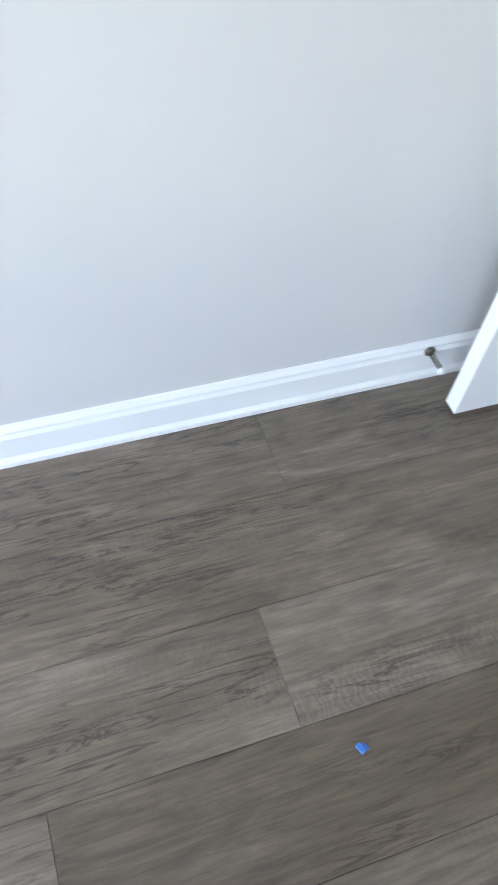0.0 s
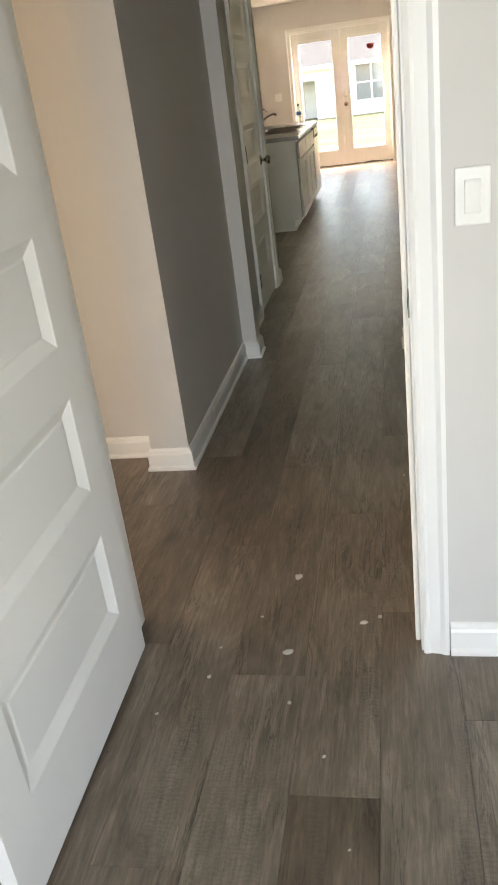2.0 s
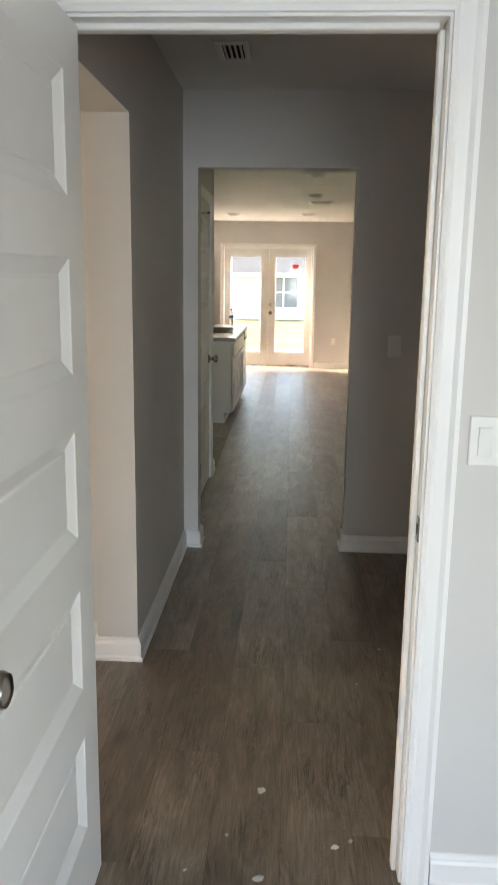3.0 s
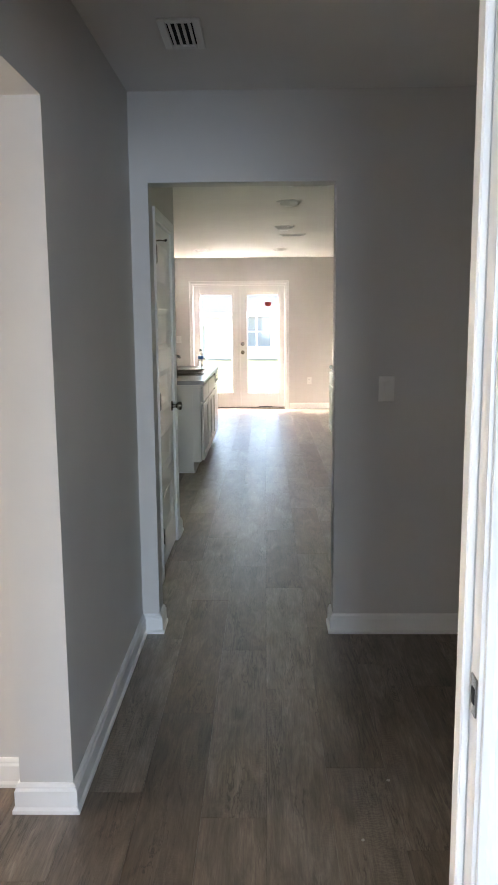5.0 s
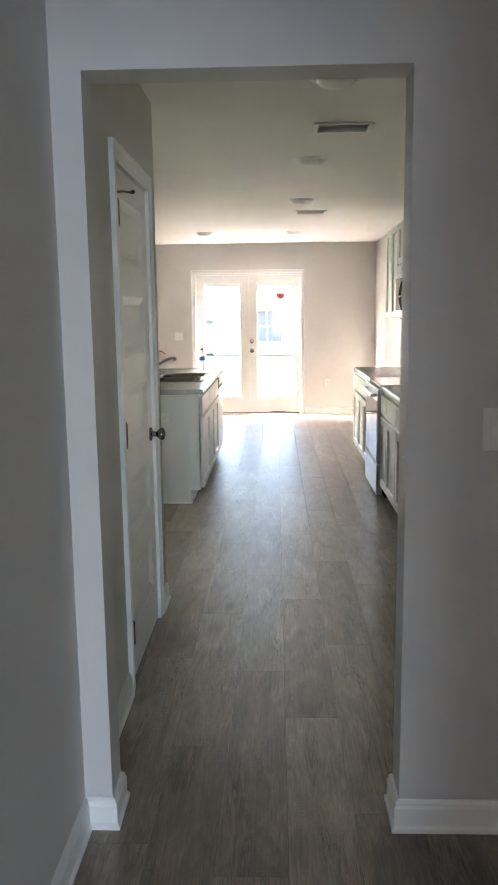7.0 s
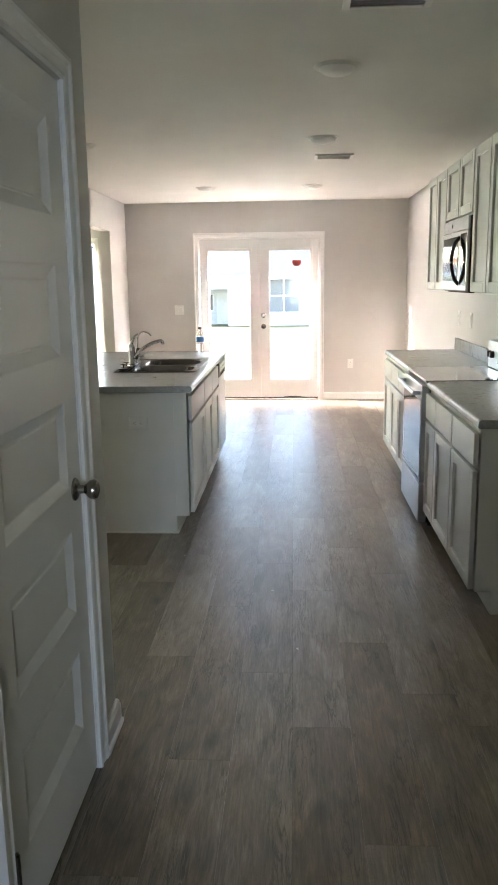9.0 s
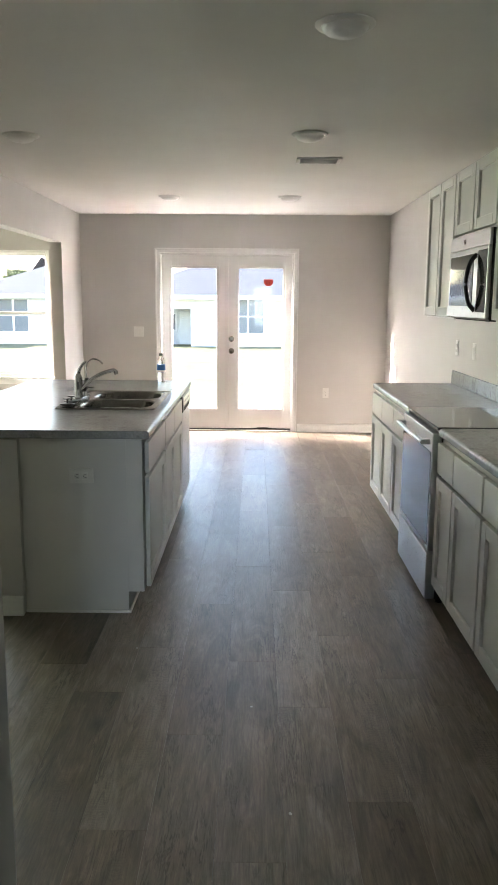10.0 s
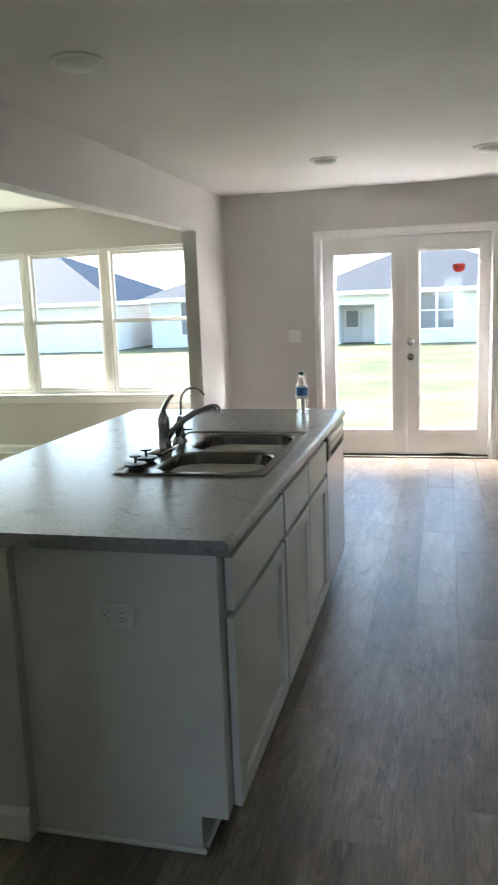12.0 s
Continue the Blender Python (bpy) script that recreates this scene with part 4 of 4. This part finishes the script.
mw = thing("microwave", pose(1.325, 10.305, 0, *RM), "stainless over-the-range microwave with a curved black handle", "microwave")
MW = 0.775
part("body", box(bmx(), 0.004, MW - 0.004, 0.012, XR - 1.327, 1.432, 1.882, 0.003), BLACK, mw, "black casing")
part("vent_strip", box(bmx(), 0.002, MW - 0.002, -0.006, 0.0115, 1.802, 1.881, 0.004, 2), STEEL, mw, "stainless top strip")
md = part("door", box(bmx(), 0.002, MW - 0.002, -0.010, 0.0115, 1.440, 1.799, 0.005, 2), STEEL, mw, "stainless door")
part("window", box(bmx(), 0.045, 0.525, -0.0125, -0.0095, 1.500, 1.770, 0.001), BLACKGLASS, md, "dark door window")
part("control_panel", box(bmx(), 0.605, 0.765, -0.0120, -0.0095, 1.470, 1.780, 0.001), BLACKGLASS, md, "black touch control panel")
part("handle", tube(bmx(), curve_points([(0.575, -0.008, 1.475), (0.562, -0.038, 1.52), (0.555, -0.055, 1.62), (0.562, -0.038, 1.72), (0.575, -0.008, 1.765)], 6), 0.012, 12), BLACK, md, "curved black handle", True)
part("badge", lathe(bmx(), pose(0.31, -0.006, 1.842, 90), [(0.014, 0), (0.012, 0.002), (0, 0.002)], 20), CHROME, mw, "small round badge")
part("grille", box(bmx(), 0.05, 0.72, 0.03, 0.30, 1.424, 1.4315), DARK, mw, "dark underside grille")


# ---- outdoors ----
bm = bmx()
ys = [YB + 0.16, 16, 18, 22, 28, 36, 60, 120, 400, 2500]
xs = [-2500, -300, -80, -40, -20, -12, -6, 0, 6, 12, 20, 40, 80, 300, 2500]
grid = []
ys = [-2500, -300, -60, -20, -6, 0, 6, 12] + ys
for y in ys:
    z = -0.16 if y < 16 else max(-0.74, -0.16 - (y - 16) * 0.026)
    grid.append([bm.verts.new((x, y, z)) for x in xs])
for a, b in zip(grid, grid[1:]):
    for k in range(len(xs) - 1):
        bm.faces.new((a[k], a[k + 1], b[k + 1], b[k]))
solid("ground", bm, LAWN, "patchy green and yellow lawn", "lawn")


def house(x0, x1, y0, depth, base, eave, pitch, windows, label, porch=None):
    th = thing("house", pose((x0 + x1) / 2, y0, base), label, "house", "neighbouring houses")
    hw, e = (x1 - x0) / 2, eave - base
    c = (x0 + x1) / 2
    bm = bmx()
    if porch:
        p0, p1, ph = porch[0] - c, porch[1] - c, porch[2] - base
        box(bm, -hw, p0, 0, depth, 0, e)
        box(bm, p1, hw, 0, depth, 0, e)
        box(bm, p0, p1, 1.8, depth, 0, e)
        box(bm, p0, p1, 0, 1.8, ph, e)
    else:
        box(bm, -hw, hw, 0, depth, 0, e)
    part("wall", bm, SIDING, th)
    o = 0.45
    bm = bmx()
    rise = pitch * (depth / 2 + o)
    low = [bm.verts.new(v) for v in ((-hw - o, -o, e), (hw + o, -o, e), (hw + o, depth + o, e), (-hw - o, depth + o, e))]
    ra, rb = bm.verts.new((-hw + depth / 2, depth / 2, e + rise)), bm.verts.new((hw - depth / 2, depth / 2, e + rise))
    for f in ((low[0], low[1], rb, ra), (low[1], low[2], rb), (low[2], low[3], ra, rb), (low[3], low[0], ra)):
        bm.faces.new(f)
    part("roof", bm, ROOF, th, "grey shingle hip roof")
    bm = bmx()
    box(bm, -hw - o, hw + o, -o - 0.02, -o + 0.02, e - 0.18, e + 0.02)
    box(bm, -hw - o, -hw - o + 0.04, -o + 0.02, depth + o, e - 0.18, e + 0.02)
    box(bm, hw + o - 0.04, hw + o, -o + 0.02, depth + o, e - 0.18, e + 0.02)
    box(bm, -hw - o + 0.04, hw + o - 0.04, -o + 0.02, depth + o, e - 0.05, e - 0.03)
    part("fascia", bm, TRIM, th, "white eaves board")
    for wx0, wx1, wz0, wz1 in windows:
        a, b, z0, z1 = wx0 - c, wx1 - c, wz0 - base, wz1 - base
        bm = bmx()
        f = 0.09
        box(bm, a - f, a, -0.06, 0, z0 - f, z1 + f)
        box(bm, b, b + f, -0.06, 0, z0 - f, z1 + f)
        box(bm, a, b, -0.06, 0, z0 - f, z0)
        box(bm, a, b, -0.06, 0, z1, z1 + f)
        box(bm, (a + b) / 2 - 0.05, (a + b) / 2 + 0.05, -0.055, 0, z0, z1)
        box(bm, a, b, -0.05, 0, (z0 + z1) / 2 - 0.03, (z0 + z1) / 2 + 0.03)
        w = part("window", bm, TRIM, th)
        part("pane", box(bmx(), a, b, -0.02, 0.0, z0, z1), FARGLASS, w, "dark reflecting pane")
    if porch:
        w = part("porch_door", box(bmx(), p0 + 0.95, p0 + 1.75, 1.74, 1.80, 0.05, ph - 0.2, 0.01), TRIM, th, "white porch door")
        w2 = part("window", box(bmx(), p0 + 0.10, p0 + 0.80, 1.72, 1.80, 0.75, ph - 0.25), TRIM, th)
        part("pane", box(bmx(), p0 + 0.16, p0 + 0.74, 1.70, 1.725, 0.80, ph - 0.30), FARGLASS, w2, "dark reflecting pane")
        part("porch_post", box(bmx(), p1 - 0.2, p1, -0.05, 0.15, 0, ph, 0.01), TRIM, th, "white porch post")
    return th


house(-6.4, 5.0, 45.0, 11.0, -0.74, 1.80, 0.42, [(-0.97, 0.55, -0.02, 1.60)], "white-sided bungalow with a grey hip roof and a porch", (-4.75, -2.85, 1.15))
house(-14.6, -7.4, 46.0, 9.0, -0.74, 1.80, 0.42, [(-12.95, -11.45, -0.05, 1.55)], "white-sided bungalow with a grey hip roof")
house(-48.0, -16.0, 44.0, 12.0, -0.74, 1.75, 0.46, [(-26.0, -24.4, 0.0, 1.45), (-35.0, -33.5, 0.0, 1.45)], "wide white bungalow with a dark grey hip roof")


def tree(x, y, base, height, seed):
    rnd = random.Random(seed)
    th = thing("tree", pose(x, y, base), "leafy green tree behind the neighbouring houses", "tree", "far trees")
    bm = tube(bmx(), [(0, 0, 0), (0.05, 0, height * 0.35), (0.0, 0.08, height * 0.75)], height * 0.028, 10, height * 0.008)
    tips = []
    for i in range(9):
        a, z = i * 2.4, height * (0.35 + 0.05 * i)
        tip = (math.cos(a) * height * (0.24 - 0.012 * i), math.sin(a) * height * (0.24 - 0.012 * i), z + height * 0.17)
        tube(bm, [(0, 0, z), (tip[0] * 0.5, tip[1] * 0.5, z + height * 0.10), tip], height * 0.010, 6, height * 0.003)
        tips += [tip, (tip[0] * 0.6, tip[1] * 0.6, tip[2] + 0.2)]
    part("trunk", bm, BARK, th)
    tips.append((0, 0, height * 0.9))
    vs, fs = [], []
    for tip in tips:
        for _ in range(130):
            p = Vector(tip) + Vector((rnd.gauss(0, 1), rnd.gauss(0, 1), rnd.gauss(0, 0.8))) * height * 0.062
            q = Euler((rnd.uniform(0, 6), rnd.uniform(0, 6), rnd.uniform(0, 6))).to_matrix()
            s = height * rnd.uniform(0.014, 0.028)
            k = len(vs)
            vs += [p + q @ Vector(c) for c in ((-s, 0, 0), (0, -s * 0.5, s * 0.15), (s, 0, 0), (0, s * 0.5, s * 0.15))]
            fs.append((k, k + 1, k + 2, k + 3))
    me = bpy.data.meshes.new("crown")
    me.from_pydata([tuple(v) for v in vs], [], fs)
    me.materials.append(LEAF)
    ob = new("crown", me)
    ob.parent = th


tree(-23.6, 84, -0.74, 5.4, 3)
tree(-19.2, 88, -0.74, 5.8, 4)

# ---- floor scraps ----
rnd = random.Random(7)
SPOTS = [(0.225, 2.722, 0.016), (0.431, 2.853, 0.013), (0.219, 3.083, 0.016), (0.475, 2.88, 0.008), (0.02, 2.62, 0.008), (0.03, 2.74, 0.006),
         (0.13, 2.88, 0.006), (0.42, 2.12, 0.004), (0.35, 2.36, 0.006), (0.25, 2.53, 0.007), (0.68, 4.05, 0.008),
         (0.56, 3.75, 0.007), (-0.09, 2.48, 0.006), (0.30, 7.72, 0.007), (0.18, 8.35, 0.006), (-0.33, 8.85, 0.007)]
for x, y, r in SPOTS:
    bm = bmx()
    bmesh.ops.create_icosphere(bm, subdivisions=2, radius=r)
    for v in bm.verts:
        v.co = Vector((v.co.x * rnd.uniform(0.6, 1.2), v.co.y * rnd.uniform(0.5, 0.9), max(v.co.z, -0.1 * r) * 0.22 + 0.1 * 0.22 * r))
    c = new("plaster_chip", mesh_of("plaster_chip", bm, CHIP))
    c.matrix_world = pose(x, y, 0.0002, 0, 0, rnd.uniform(0, 180))
    tagged(c, "small pale plaster chip lying on the floor", "debris", "floor scraps")
bm = bmx()
box(bm, -0.008, 0.008, -0.005, 0.005, 0, 0.003, 0.001)
box(bm, -0.003, 0.010, 0.006, 0.010, 0, 0.002, 0.0008)
c = new("blue_scrap", mesh_of("blue_scrap", bm, BLUECHIP))
c.matrix_world = pose(0.335, 1.484, 0.0003, 0, 0, 25)
tagged(c, "small blue plastic scrap lying on the floor", "debris", "floor scraps")

# ---- floor planks ----
PW, PL = 0.20, 1.22
bm = box(bmx(), -PW / 2 + 0.0004, PW / 2 - 0.0004, -PL / 2 + 0.0004, PL / 2 - 0.0004, -0.006, 0.0, 0.0005)
plank_mesh = mesh_of("plank", bm, PLANK)
STARTS = {0: 1.41, -2: 1.537, 1: 2.25, 2: 1.681, -1: 2.05}       # a plank end in these columns
rnd = random.Random(21)
vs, fs = [], []
near = 0
for k in range(-34, 17):
    x = 0.08 + PW * (k + 0.5)
    start = STARTS.get(k, rnd.uniform(0, PL)) % PL - 3 * PL
    for j in range(17):
        y = start + (j + 0.5) * PL
        if y - PL / 2 > YB or y + PL / 2 < -2.6 or x > 3.4:
            continue
        if x > 1.8 and y - PL / 2 > 5.4:
            continue
        if -1.85 < x < 1.75 and y > 0.0 and y + PL / 2 < YB + 0.05 and not (x < -0.6 and y < 6.8) and near < 300:
            ob = new("plank", plank_mesh)
            ob.location = (x, y, 0)
            ob.parent = floor
            near += 1
            continue
        low = 7.05 if x < -3.3 else 2.80 if x < -0.42 else -2.6
        high = 5.35 if x > 1.72 else YB
        if y - PL / 2 > high - 0.05 or y + PL / 2 < low + 0.05:
            continue
        y0, y1 = max(y - PL / 2, low) + 0.0005, min(y + PL / 2, high) - 0.0005
        x0, x1 = x - PW / 2 + 0.0005, x + PW / 2 - 0.0005
        b = len(vs)
        vs += [(x0, y0, -0.006), (x1, y0, -0.006), (x1, y1, -0.006), (x0, y1, -0.006), (x0 + 0.001, y0 + 0.001, 0), (x1 - 0.001, y0 + 0.001, 0), (x1 - 0.001, y1 - 0.001, 0), (x0 + 0.001, y1 - 0.001, 0)]
        fs += [(b + 4, b + 5, b + 6, b + 7), (b, b + 1, b + 5, b + 4), (b + 1, b + 2, b + 6, b + 5), (b + 2, b + 3, b + 7, b + 6), (b + 3, b, b + 4, b + 7)]
me = bpy.data.meshes.new("far_planks")
me.from_pydata(vs, [], fs)
me.materials.append(PLANKJ)
fp = new("far_planks", me)
fp.parent = floor
fp["kind"] = "stuff"
